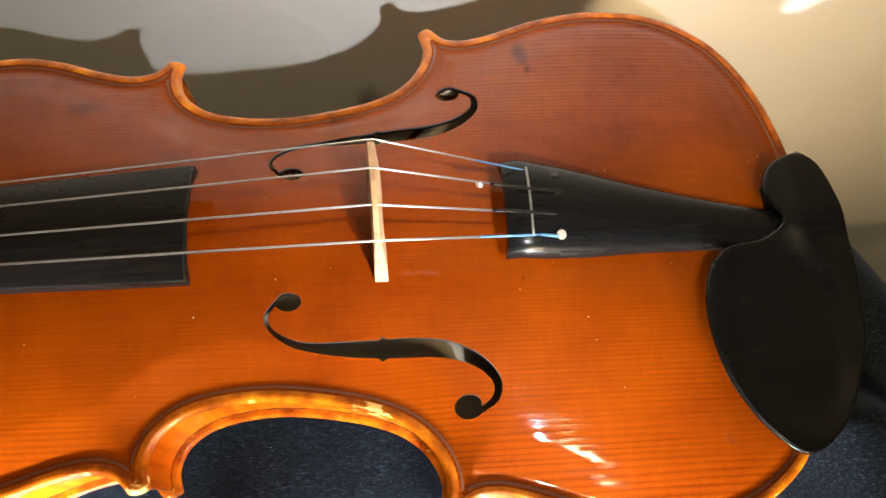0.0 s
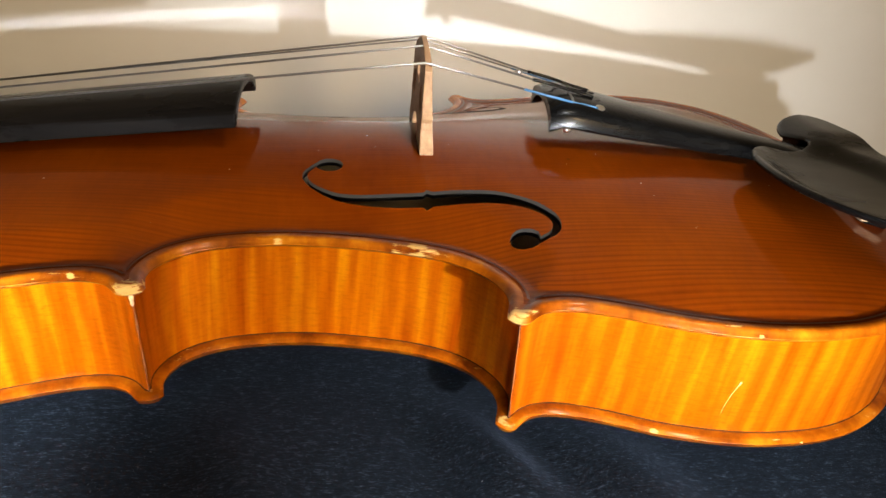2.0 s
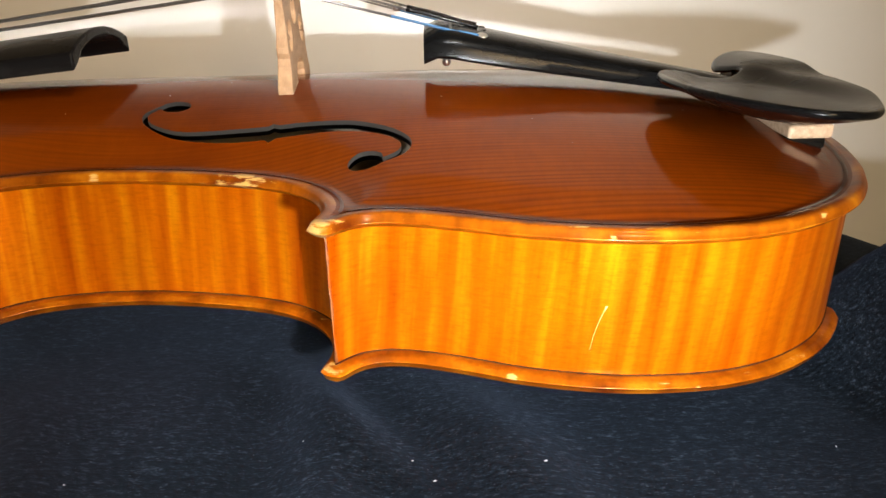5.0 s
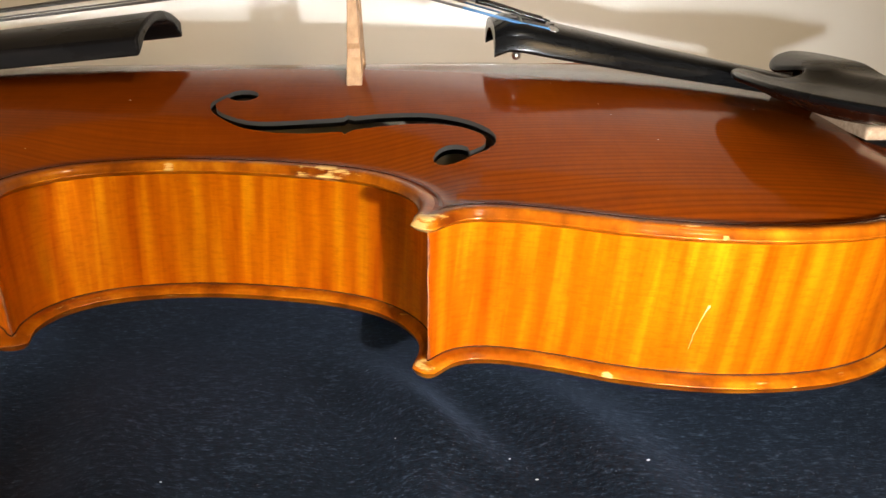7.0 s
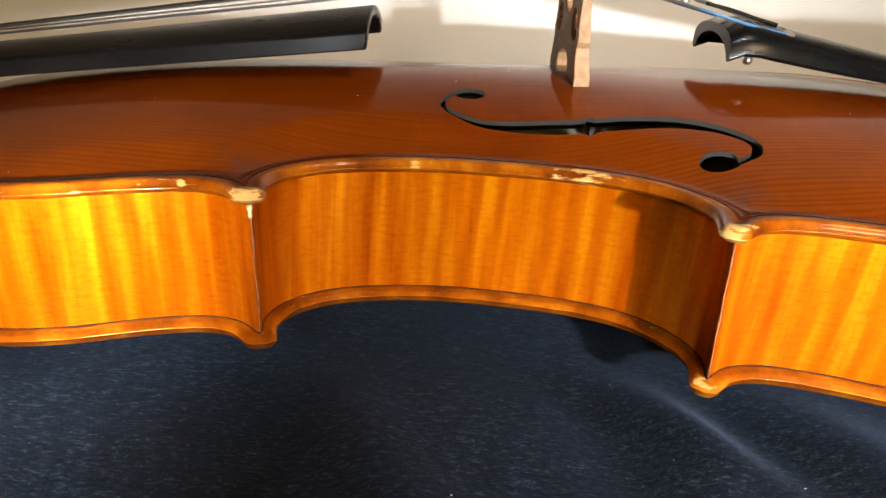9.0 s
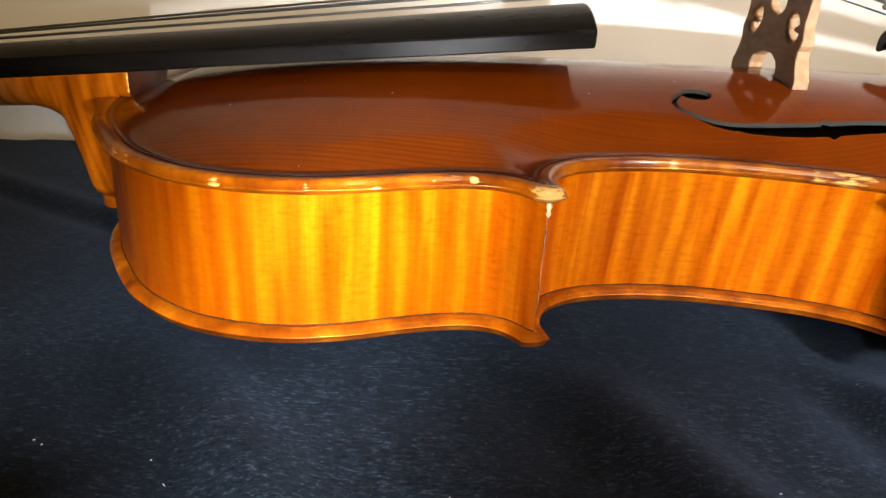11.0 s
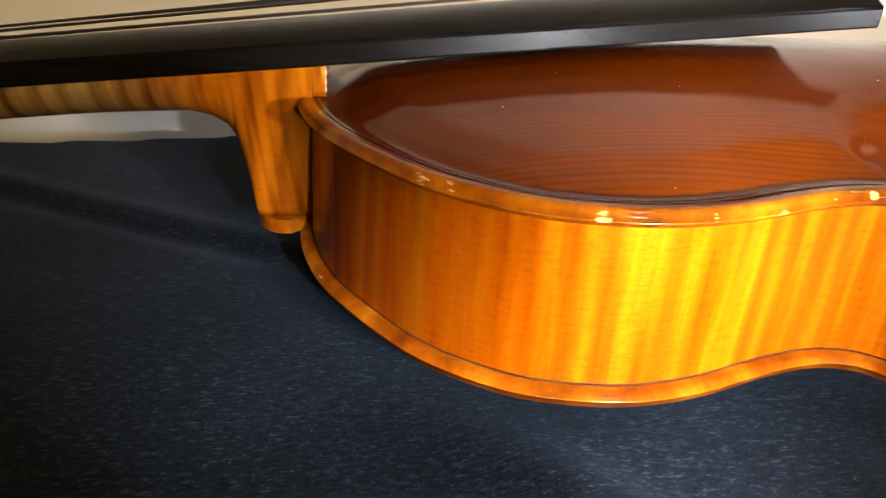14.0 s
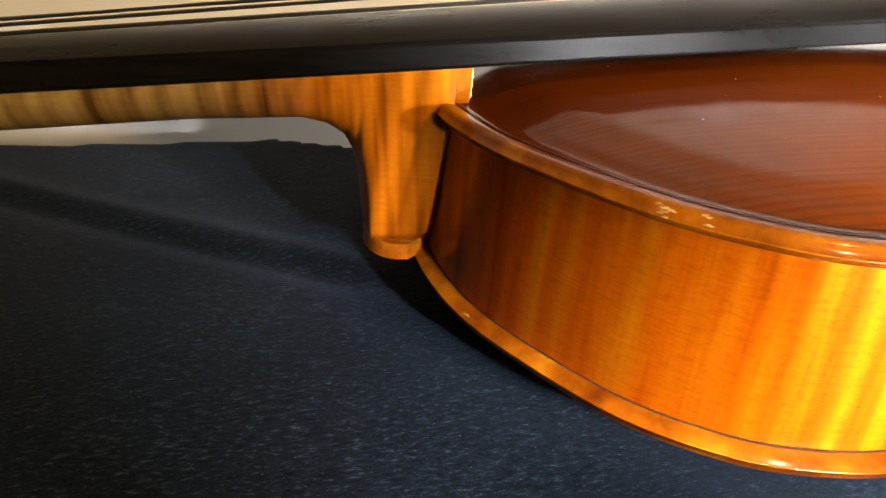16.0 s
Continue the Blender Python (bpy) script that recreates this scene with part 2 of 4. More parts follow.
def wound_string():
    m, n, l, b = shader("wound_string")
    w = n.new("ShaderNodeTexWave")
    w.bands_direction = "X"
    setv(w, Scale=900.0)
    l.new(coords(n, l), w.inputs["Vector"])
    l.new(ramp(n, l, w.outputs["Fac"], [(0.2, (0.20, 0.20, 0.20)), (0.8, (0.46, 0.45, 0.43))]), b.inputs["Base Color"])
    setv(b, Roughness=0.33, Metallic=0.9)
    return m


def wall_paint():
    m, n, l, b = shader("white_gloss_paint")
    g = noisy(n, l, coords(n, l, scale=(9, 9, 9)), 1.0, 5, 0.6)
    f = noisy(n, l, coords(n, l, scale=(240, 240, 240)), 1.0, 4, 0.6)
    l.new(ramp(n, l, g, [(0.3, (0.74, 0.72, 0.66)), (0.7, (0.80, 0.785, 0.73))]), b.inputs["Base Color"])
    l.new(ramp(n, l, f, [(0.3, (0.28,) * 3), (0.7, (0.42,) * 3)]), b.inputs["Roughness"])
    setv(b, Specular_IOR_Level=0.4)
    bumped(n, l, b, f, 0.05, 0.0005)
    return m


def navy_cloth():
    m, n, l, b = shader("navy_brushed_cloth")
    nap = noisy(n, l, coords(n, l, scale=(420, 1250, 900), turn=(0, 0, -6)), 1.0, 5, 0.8)
    patch = noisy(n, l, coords(n, l, scale=(16, 22, 16), turn=(0, 0, 20)), 1.0, 4, 0.6)
    spark = noisy(n, l, coords(n, l, scale=(1100, 2600, 2200)), 1.0, 2, 0.8)
    col = ramp(n, l, nap, [(0.36, (0.0006, 0.0011, 0.0017)), (0.56, (0.0042, 0.0066, 0.0102)), (0.76, (0.044, 0.060, 0.084))])
    col = mixed(n, l, col, ramp(n, l, patch, [(0.3, (0.45, 0.48, 0.5)), (0.7, (1.6, 1.6, 1.55))]), 0.9, "MULTIPLY")
    col = mixed(n, l, col, (0.20, 0.23, 0.27), ramp(n, l, spark, [(0.66, (0, 0, 0)), (0.82, (0.55, 0.55, 0.55))]))
    l.new(col, b.inputs["Base Color"])
    setv(b, Roughness=0.85, Sheen_Weight=0.08, Sheen_Roughness=0.45, Specular_IOR_Level=0.05)
    b.inputs["Sheen Tint"].default_value = (0.45, 0.6, 0.9, 1)
    bumped(n, l, b, nap, 0.22, 0.0005)
    return m


SPRUCE, EDGE = spruce_varnish(), edge_varnish()
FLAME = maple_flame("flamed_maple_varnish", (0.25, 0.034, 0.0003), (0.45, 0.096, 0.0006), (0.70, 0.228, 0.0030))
NECKWOOD = maple_flame("neck_maple", (0.12, 0.060, 0.013), (0.37, 0.235, 0.075), (0.54, 0.37, 0.14), 16, 240, True)
INNER = bare_wood("bare_inner_wood", (0.52, 0.43, 0.30), (0.66, 0.58, 0.44), (20, 300, 300))
BRIDGEWOOD = bare_wood("bridge_maple", (0.27, 0.150, 0.070), (0.44, 0.27, 0.14), (500, 120, 300))
FBWOOD = ebony("fingerboard_ebony", (0.003, 0.003, 0.003), (0.011, 0.009, 0.008), 0.30, 0.0, 0.07)
TAILWOOD = ebony("polished_ebony", (0.002, 0.002, 0.002), (0.006, 0.006, 0.006), 0.24, 0.0, 0.13)
CHINWOOD = ebony("satin_ebony", (0.002, 0.002, 0.002), (0.005, 0.0048, 0.0046), 0.24, 0.0, 0.20)
DARKWOOD = plain("dark_brown_wood", (0.075, 0.018, 0.005), 0.5, 0, 0.4)
STEEL, SILVER = plain("steel", (0.62, 0.61, 0.58), 0.28, 1.0), wound_string()
BLUE = plain("blue_silk", (0.045, 0.13, 0.25), 0.6)
CORK = bare_wood("cork", (0.34, 0.22, 0.13), (0.55, 0.40, 0.26), (700, 700, 700))
CREAM = plain("bare_corner_wood", (0.62, 0.44, 0.22), 0.5)
DULL = plain("dull_metal", (0.16, 0.16, 0.15), 0.4, 0.6)
SCAR = bare_wood("scratched_varnish", (0.42, 0.19, 0.04), (0.58, 0.33, 0.11), (900, 900, 900))
GLUE = plain("dirty_glue", (0.022, 0.006, 0.002), 0.8)
GLUE.node_tree.nodes["Principled BSDF"].inputs["Specular IOR Level"].default_value = 0.1
SEAM = bare_wood("worn_seam", (0.11, 0.022, 0.002), (0.28, 0.085, 0.015), (300, 300, 500))
WALL, CLOTH = wall_paint(), navy_cloth()
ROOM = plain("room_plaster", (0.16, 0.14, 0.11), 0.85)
THREAD = plain("black_thread", (0.002, 0.002, 0.002), 0.9)
LINT = plain("pale_lint", (0.6, 0.6, 0.6), 0.9)


# ---------------------------------------------------------------- mesh helpers
def obj(name, verts, faces, materials, parent=None, label="", smooth=True, index=None, normals=None, uv=None):
    me = bpy.data.meshes.new(name)
    me.from_pydata([tuple(v) for v in verts], [], [tuple(f) for f in faces])
    for mat in materials if isinstance(materials, (list, tuple)) else [materials]:
        me.materials.append(mat)
    if index is not None:
        me.polygons.foreach_set("material_index", index)
    if uv is not None:
        layer = me.uv_layers.new(name="UVMap")
        loops = np.zeros(len(me.loops), dtype=np.int32)
        me.loops.foreach_get("vertex_index", loops)
        layer.data.foreach_set("uv", np.asarray(uv, np.float32)[loops].ravel())
    me.polygons.foreach_set("use_smooth", [smooth] * len(me.polygons))
    if normals is not None:
        me.normals_split_custom_set_from_vertices([tuple(v) for v in normals])
    me.update()
    ob = new(name, me)
    if parent is not None:
        ob.parent = parent
        bpy.context.view_layer.update()
        ob.matrix_parent_inverse = parent.matrix_world.inverted()
    return tagged(ob, label)


def part(name, bm, material, parent, label="", smooth=False):
    bmesh.ops.recalc_face_normals(bm, faces=bm.faces)
    me = bpy.data.meshes.new(name)
    bm.to_mesh(me)
    bm.free()
    me.materials.append(material)
    me.polygons.foreach_set("use_smooth", [smooth] * len(me.polygons))
    ob = new(name, me)
    if parent is not None:
        ob.parent = parent
        bpy.context.view_layer.update()
        ob.matrix_parent_inverse = parent.matrix_world.inverted()
    return tagged(ob, label)


def box(a, c, bevel=0.0):
    bm = bmesh.new()
    size, mid = Vector(c) - Vector(a), (Vector(c) + Vector(a)) / 2
    bmesh.ops.create_cube(bm, size=1, matrix=Matrix.Translation(mid) @ Matrix.Diagonal((*size, 1)))
    if bevel:
        bmesh.ops.bevel(bm, geom=bm.edges, offset=bevel, segments=2, affect="EDGES", profile=0.5)
    return bm


def spline(points, n):
    """Smooth curve through control points (Catmull-Rom), n steps a span."""
    p = np.array(points, float)
    p = np.vstack([2 * p[0] - p[1], p, 2 * p[-1] - p[-2]])
    out = []
    for i in range(1, len(p) - 2):
        a, b, c, d = p[i - 1], p[i], p[i + 1], p[i + 2]
        for k in range(n):
            t = k / n
            out.append(0.5 * (2 * b + (c - a) * t + (2 * a - 5 * b + 4 * c - d) * t**2 + (3 * b - a - 3 * c + d) * t**3))
    out.append(p[-2])
    return np.array(out)


def even(curve, step):
    """The same curve in even steps of about that length."""
    s = np.r_[0, np.cumsum(np.linalg.norm(np.diff(curve, axis=0), axis=1))]
    at = np.linspace(0, s[-1], max(2, int(round(s[-1] / step)) + 1))
    return np.stack([np.interp(at, s, curve[:, k]) for k in range(curve.shape[1])], 1)


def tube(path, radius, sides=10, caps=True):
    """A round tube along a path; radius a number or one for each point."""
    path = np.array(path, float)
    rad = np.full(len(path), radius) if np.isscalar(radius) else np.array(radius, float)
    verts, faces = [], []
    tang = np.gradient(path, axis=0)
    tang /= np.linalg.norm(tang, axis=1)[:, None] + 1e-12
    up = np.array([0.0, 0.0, 1.0]) if abs(tang[0][2]) < 0.9 else np.array([0.0, 1.0, 0.0])
    for p, t, r in zip(path, tang, rad):
        side = np.cross(t, up)
        side /= np.linalg.norm(side)
        top = np.cross(side, t)
        for k in range(sides):
            a = 2 * math.pi * k / sides
            verts.append(p + r * (math.cos(a) * side + math.sin(a) * top))
    for i in range(len(path) - 1):
        for k in range(sides):
            faces.append((i * sides + k, i * sides + (k + 1) % sides, (i + 1) * sides + (k + 1) % sides, (i + 1) * sides + k))
    if caps:
        faces.append(tuple(range(sides))[::-1])
        faces.append(tuple((len(path) - 1) * sides + k for k in range(sides)))
    return verts, faces


def loft(rings, closed=True, caps=True):
    """Skin over rings of the same number of points."""
    n, verts, faces = len(rings[0]), [v for r in rings for v in r], []
    for i in range(len(rings) - 1):
        for k in range(n if closed else n - 1):
            faces.append((i * n + k, i * n + (k + 1) % n, (i + 1) * n + (k + 1) % n, (i + 1) * n + k))
    if caps:
        faces.append(tuple(range(n))[::-1])
        faces.append(tuple((len(rings) - 1) * n + k for k in range(n)))
    return verts, faces


def mended(ob):
    bm = bmesh.new()
    bm.from_mesh(ob.data)
    bmesh.ops.recalc_face_normals(bm, faces=bm.faces)
    bm.to_mesh(ob.data)
    bm.free()
    return ob


def edge_split(ob, degrees=35):
    """Crisp edges where the faces meet at more than the angle."""
    ob.data.set_sharp_from_angle(angle=radians(degrees))
    return ob


# ---------------------------------------------------------------- the room
def slab(name, a, c, material, label):
    return tagged(part(name, box(a, c), material, None), label, name.split("_")[0], kind="structure")


WY = 0.166
slab("wall_north", (-1.6, WY, -0.8), (1.6, WY + 0.12, 2.4), WALL, "glossy off-white painted wall behind the violin")
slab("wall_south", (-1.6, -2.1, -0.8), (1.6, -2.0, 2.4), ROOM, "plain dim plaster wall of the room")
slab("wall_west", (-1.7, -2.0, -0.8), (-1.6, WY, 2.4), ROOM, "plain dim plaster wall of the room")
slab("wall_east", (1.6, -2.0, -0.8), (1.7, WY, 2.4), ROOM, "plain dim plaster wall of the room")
slab("floor", (-1.6, -2.0, -0.9), (1.6, WY, -0.8), WALL, "pale floor below the covered bench")
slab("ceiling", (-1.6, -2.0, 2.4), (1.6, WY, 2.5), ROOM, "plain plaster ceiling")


# ---------------------------------------------------------------- the cloth
def step(a, b, x):
    t = np.clip((x - a) / (b - a), 0, 1)
    return t * t * (3 - 2 * t)


def cloth_height(x, y):
    z = -0.0128 + 0 * x
    rim = np.interp(x, [-0.75, -0.31, -0.225, -0.17, -0.10, 0.0, 0.15, 0.56], [0.085, 0.119, 0.127, 0.106, 0.082, 0.074, 0.060, 0.03])
    z -= 0.55 * step(0.0, np.interp(x, [-0.22, -0.15], [0.030, 0.050]), y - rim)
    z -= 0.004 * step(-0.12, -0.3, x) + 0.010 * step(-0.18, -0.5, y)
    away = step(0.095, 0.135, np.abs(y) + 0 * x) * step(-0.06, -0.12, y)
    z += away * (0.0016 * np.sin(38 * x + 26 * y) + 0.0012 * np.sin(61 * x - 33 * y + 1.1) + 0.0007 * np.sin(140 * x + 60 * y))
    # long soft folds that run out from under the body
    for x0, y0, slope, height, width in ((0.012, -0.06, 0.28, 0.0050, 0.010), (-0.158, -0.065, 0.55, 0.0040, 0.012), (0.075, -0.13, 0.5, 0.0042, 0.014), (-0.05, -0.09, 0.4, 0.0032, 0.012), (0.040, -0.11, 0.75, 0.0028, 0.008)):
        off = x - (x0 + slope * (y0 - y))
        z += height * (np.exp(-((off / width) ** 2)) - 0.6 * np.exp(-(((off + 1.6 * width) / width) ** 2))) * step(-0.060, -0.10, y)
    # raised ridge past the lower end of the body, falling off behind it
    d = 0.87 * x + 0.5 * y
    ridge = step(0.082, 0.112, d) * step(-0.045, -0.068, y)
    z += 0.034 * ridge
    z -= 0.30 * step(0.118, 0.30, d) * step(-0.040, -0.065, y) + 0.30 * step(0.18, 0.35, d) * (1 - step(-0.040, -0.065, y))
    # narrow crease
    off = (y - 0.003) + 0.60 * (x + 0.195)
    z += (0.0020 * np.exp(-(((off - 0.008) / 0.008) ** 2)) - 0.0021 * np.exp(-((off / 0.006) ** 2))) * step(-0.190, -0.215, x)
    return z


def make_cloth():
    xs, ys = np.arange(-0.75, 0.56, 0.003), np.arange(-0.62, WY - 0.0055, 0.003)
    gx, gy = np.meshgrid(xs, ys)
    gz = cloth_height(gx, gy)
    v = np.stack([gx, gy, gz], -1).reshape(-1, 3)
    nx, ny = len(xs), len(ys)
    i = (np.arange(ny - 1)[:, None] * nx + np.arange(nx - 1)[None, :]).ravel()
    faces = np.stack([i, i + 1, i + nx + 1, i + nx], 1)
    ob = obj("cloth", v, faces.tolist(), CLOTH)
    thick = ob.modifiers.new("thickness", "SOLIDIFY")
    thick.thickness, thick.offset = 0.0015, -1
    return tagged(ob, "dark navy brushed cloth, softly creased, spread under the violin", "cloth")


make_cloth()
slab("bench", (-0.74, -0.60, -0.8), (0.10, 0.06, -0.045), ROOM, "low bench hidden under the navy cloth")


# ---------------------------------------------------------------- the violin
violin = new("violin")
violin.location = (0, 0, -0.0128)
tagged(violin, "orange-brown varnished violin with worn edges lying on navy cloth", "violin")
bpy.context.view_layer.update()

UPPER = [(-0.194, 0), (-0.193, 0.018), (-0.1895, 0.034), (-0.183, 0.048), (-0.171, 0.0662), (-0.157, 0.0775), (-0.145, 0.082), (-0.132, 0.0835),
         (-0.118, 0.0815), (-0.102, 0.0765), (-0.090, 0.0742), (-0.082, 0.0757), (-0.0768, 0.0806)]
WAIST = [(-0.0704, 0.0790), (-0.0718, 0.0715), (-0.0685, 0.0635), (-0.060, 0.0575), (-0.047, 0.0545), (-0.032, 0.0540), (-0.015, 0.0562), (0, 0.0597),
         (0.0115, 0.0650), (0.0195, 0.0730), (0.0232, 0.0822), (0.0216, 0.0918)]
LOWER = [(0.0264, 0.0940), (0.0320, 0.0890), (0.040, 0.0882), (0.052, 0.0913), (0.068, 0.0970), (0.085, 0.1005), (0.100, 0.1010), (0.115, 0.0990),
         (0.129, 0.0932), (0.1425, 0.0825), (0.1532, 0.0662), (0.1603, 0.0455), (0.1640, 0.0225), (0.1652, 0)]
BOUTS = [even(spline(c, 12), 0.0012) for c in (UPPER, WAIST, LOWER)]


def tip(p, q, out):
    """Rounded end of a corner between two bouts."""
    mid = (p + q) / 2 + np.array(out)
    return np.array([(1 - t) ** 2 * p + 2 * t * (1 - t) * mid + t * t * q for t in (0.17, 0.34, 0.5, 0.66, 0.83)])


HALF = np.vstack([BOUTS[0], tip(BOUTS[0][-1], BOUTS[1][0], (0.0004, 0.0016)), BOUTS[1], tip(BOUTS[1][-1], BOUTS[2][0], (-0.0002, 0.0016)), BOUTS[2]])
OUT = np.vstack([HALF, (HALF * (1, -1))[::-1][1:-1]])
SEG_A, SEG_B = OUT, np.roll(OUT, -1, axis=0)


def rim_distance(p):
    """Distance of plan points to the outline."""
    p = np.atleast_2d(np.asarray(p, float))
    best = np.full(len(p), 9.0)
    ab = SEG_B - SEG_A
    for i in range(0, len(p), 2000):
        q = p[i:i + 2000, None, :]
        t = np.clip(((q - SEG_A) * ab).sum(-1) / ((ab**2).sum(-1) + 1e-12), 0, 1)
        best[i:i + 2000] = np.linalg.norm(q - (SEG_A + t[..., None] * ab), axis=-1).min(1)
    return best


def inside(p, loop):
    p = np.atleast_2d(p)
    res = np.zeros(len(p), bool)
    a, b = loop, np.roll(loop, -1, axis=0)
    for (x0, y0), (x1, y1) in zip(a, b):
        hit = ((y0 > p[:, 1]) != (y1 > p[:, 1])) & (p[:, 0] < (x1 - x0) * (p[:, 1] - y0) / (y1 - y0 + 1e-15) + x0)
        res ^= hit
    return res


BODY_W = spline([(-0.194, 0.010), (-0.185, 0.042), (-0.165, 0.071), (-0.135, 0.083), (-0.100, 0.0775), (-0.066, 0.065), (-0.030, 0.057), (0.000, 0.062),
                 (0.030, 0.080), (0.060, 0.094), (0.095, 0.101), (0.129, 0.093), (0.153, 0.066), (0.1652, 0.012)], 12)


def arch(p, d, height):
    """Height of the arched plate over its edge, from the plan place and the distance to the rim."""
    x, y = p[:, 0], p[:, 1]
    w = np.interp(x, BODY_W[:, 0], BODY_W[:, 1])
    t = np.clip(np.abs(y) / w, 0, 1)
    u = np.clip(np.abs((x + 0.0157) / 0.179), 0, 1)
    z = height * (1 - u**2.6) ** 0.9 * (1 - t**2) ** 1.6 * step(0.003, 0.020, d)
    z -= 0.0008 * np.exp(-(((d - 0.0065) / 0.0030) ** 2))
    r = 0.0019
    z -= r * (1 - np.sqrt(np.clip(1 - (np.clip(r - d, 0, r) / r) ** 2, 0, 1)))
    return z


def f_hole():
    """Outline of one sound hole, on the side of positive y."""
    line = even(spline([(-0.0315, 0.0243), (-0.0341, 0.0282), (-0.0322, 0.0326), (-0.0255, 0.0366), (-0.0174, 0.0383), (-0.0060, 0.0393), (0.0030, 0.0398), (0.0140, 0.0401),
                        (0.0250, 0.0413), (0.0340, 0.0448), (0.0395, 0.0495), (0.0413, 0.0538), (0.0400, 0.0578), (0.0362, 0.0604)], 10), 0.0010)
    s = np.linspace(0, 1, len(line))
    wide = np.interp(s, [0, 0.10, 0.22, 0.38, 0.55, 0.70, 0.84, 0.92, 1], [0.0007, 0.0008, 0.0013, 0.0025, 0.0032, 0.0028, 0.0018, 0.0013, 0.0010])
    tang = np.gradient(line, axis=0)
    tang /= np.linalg.norm(tang, axis=1)[:, None]
    nor = np.stack([-tang[:, 1], tang[:, 0]], 1)
    notch = 0.0012 * np.exp(-(((line[:, 0] - 0.004) / 0.0008) ** 2)) * (np.abs(line[:, 1] - 0.0398) < 0.004)
    a, b = line + nor * (wide + notch)[:, None], line - nor * (wide + notch)[:, None]
    # round eyes at both ends
    def eye(c, rx, ry, start, stop, n=18):
        ang = np.radians(np.linspace(start, stop, n))
        return np.array(c) + np.stack([rx * np.cos(ang), ry * np.sin(ang)], 1)
    up = eye((-0.0267, 0.0236), 0.0043, 0.0030, 200, 500)
    low = eye((0.0314, 0.0597), 0.0047, 0.0039, 38, 325)
    return a, b, low, up


def hole_loop():
    a, b, low, up = f_hole()
    return np.vstack([b, low, a[::-1], up])


FLOOP = hole_loop()


def plate(name, z_edge, height, sign, holes, outer, inner, label, grid=0.0022):
    """An arched plate: fitted triangles in plan, raised to its arching, with its thickness."""
    from mathutils import geometry
    loops = [OUT] + holes
    pts, edges = [], []
    for lp in loops:
        k = len(pts)
        pts += [tuple(p) for p in lp]
        edges += [(k + i, k + (i + 1) % len(lp)) for i in range(len(lp))]
    nor = np.roll(OUT, -1, 0) - np.roll(OUT, 1, 0)
    nor = np.stack([-nor[:, 1], nor[:, 0]], 1)
    nor /= np.linalg.norm(nor, axis=1)[:, None] + 1e-12
    probe = OUT[40] + nor[40] * 0.002
    if not inside(probe, OUT)[0]:
        nor = -nor
    extra = []
    for off in (0.0004, 0.0009, 0.0016, 0.0026, 0.0034, 0.0042, 0.0052, 0.0064, 0.0078, 0.0094):
        ring = OUT + nor * off
        ring = ring[:: 1 if off < 0.006 else 2]
        ok = (rim_distance(ring) > off * 0.93) & inside(ring, OUT)
        extra.append(ring[ok])
    gx, gy = np.meshgrid(np.arange(-0.196, 0.168, grid), np.arange(-0.104, 0.1041, grid))
    g = np.stack([gx + grid * 0.25 * (np.round(gy / grid) % 2), gy], -1).reshape(-1, 2)
    g = g[inside(g, OUT)]
    g = g[rim_distance(g) > 0.0103]
    extra.append(g)
    extra = np.vstack(extra)
    for lp in holes:
        keep = ~inside(extra, lp)
        near = np.array([np.min(np.linalg.norm(lp - q, axis=1)) if abs(q[0]) < 0.05 else 1 for q in extra])
        extra = extra[keep & (near > grid * 0.4)]
    pts += [tuple(p) for p in extra]
    vs, _, fs, *_ = geometry.delaunay_2d_cdt([Vector(p) for p in pts], edges, [], 0, 1e-7)
    vs = np.array([tuple(v) for v in vs])
    fs = np.array([tuple(f) for f in fs if len(f) == 3])
    mid = vs[fs].mean(1)
    keep = inside(mid, OUT)
    for lp in holes:
        keep &= ~inside(mid, lp)
    fs = fs[keep]
    used = np.unique(fs)
    remap = np.full(len(vs), -1)
    remap[used] = np.arange(len(used))
    vs, fs = vs[used], remap[fs]
    a, b, c = vs[fs[:, 0]], vs[fs[:, 1]], vs[fs[:, 2]]
    flip = ((b - a)[:, 0] * (c - a)[:, 1] - (b - a)[:, 1] * (c - a)[:, 0]) < 0
    fs[flip] = fs[flip][:, ::-1]
    d = rim_distance(vs)
    z = z_edge + sign * arch(vs, d, height)
    eps = 2e-4
    zx = [z_edge + sign * arch(vs + o, rim_distance(vs + o), height) for o in ((eps, 0), (-eps, 0), (0, eps), (0, -eps))]
    nrm = np.stack([-(zx[0] - zx[1]) / (2 * eps), -(zx[2] - zx[3]) / (2 * eps), np.ones(len(vs))], 1)
    lim = np.hypot(nrm[:, 0], nrm[:, 1])
    nrm[:, :2] *= (np.minimum(lim, 2.0) / (lim + 1e-9))[:, None]
    nrm /= np.linalg.norm(nrm, axis=1)[:, None]
    nrm *= sign
    thick = 0.0023 - 0.0007 * (d < 0.0012)
    flat = np.where(d < 0.0045, z_edge - sign * 0.0036 + sign * 0.0012 * np.clip(1 - d / 0.0012, 0, 1), z - sign * thick)
    n = len(vs)
    top, bot = np.c_[vs, z], np.c_[vs, flat]
    if sign < 0:
        fs = fs[:, ::-1]
    faces = [tuple(f) for f in fs] + [tuple(f[::-1] + n) for f in fs]
    directed = {}
    for f in fs:
        for i, j in ((f[0], f[1]), (f[1], f[2]), (f[2], f[0])):
            directed[(i, j)] = 1
    rim = [(i, j) for i, j in directed if (j, i) not in directed]
    # the rim bulges outwards between its two edges
    out = -nor_at(vs, nor) * (d < 1e-6)[:, None]
    bulge, bent, rows = [], [], {}
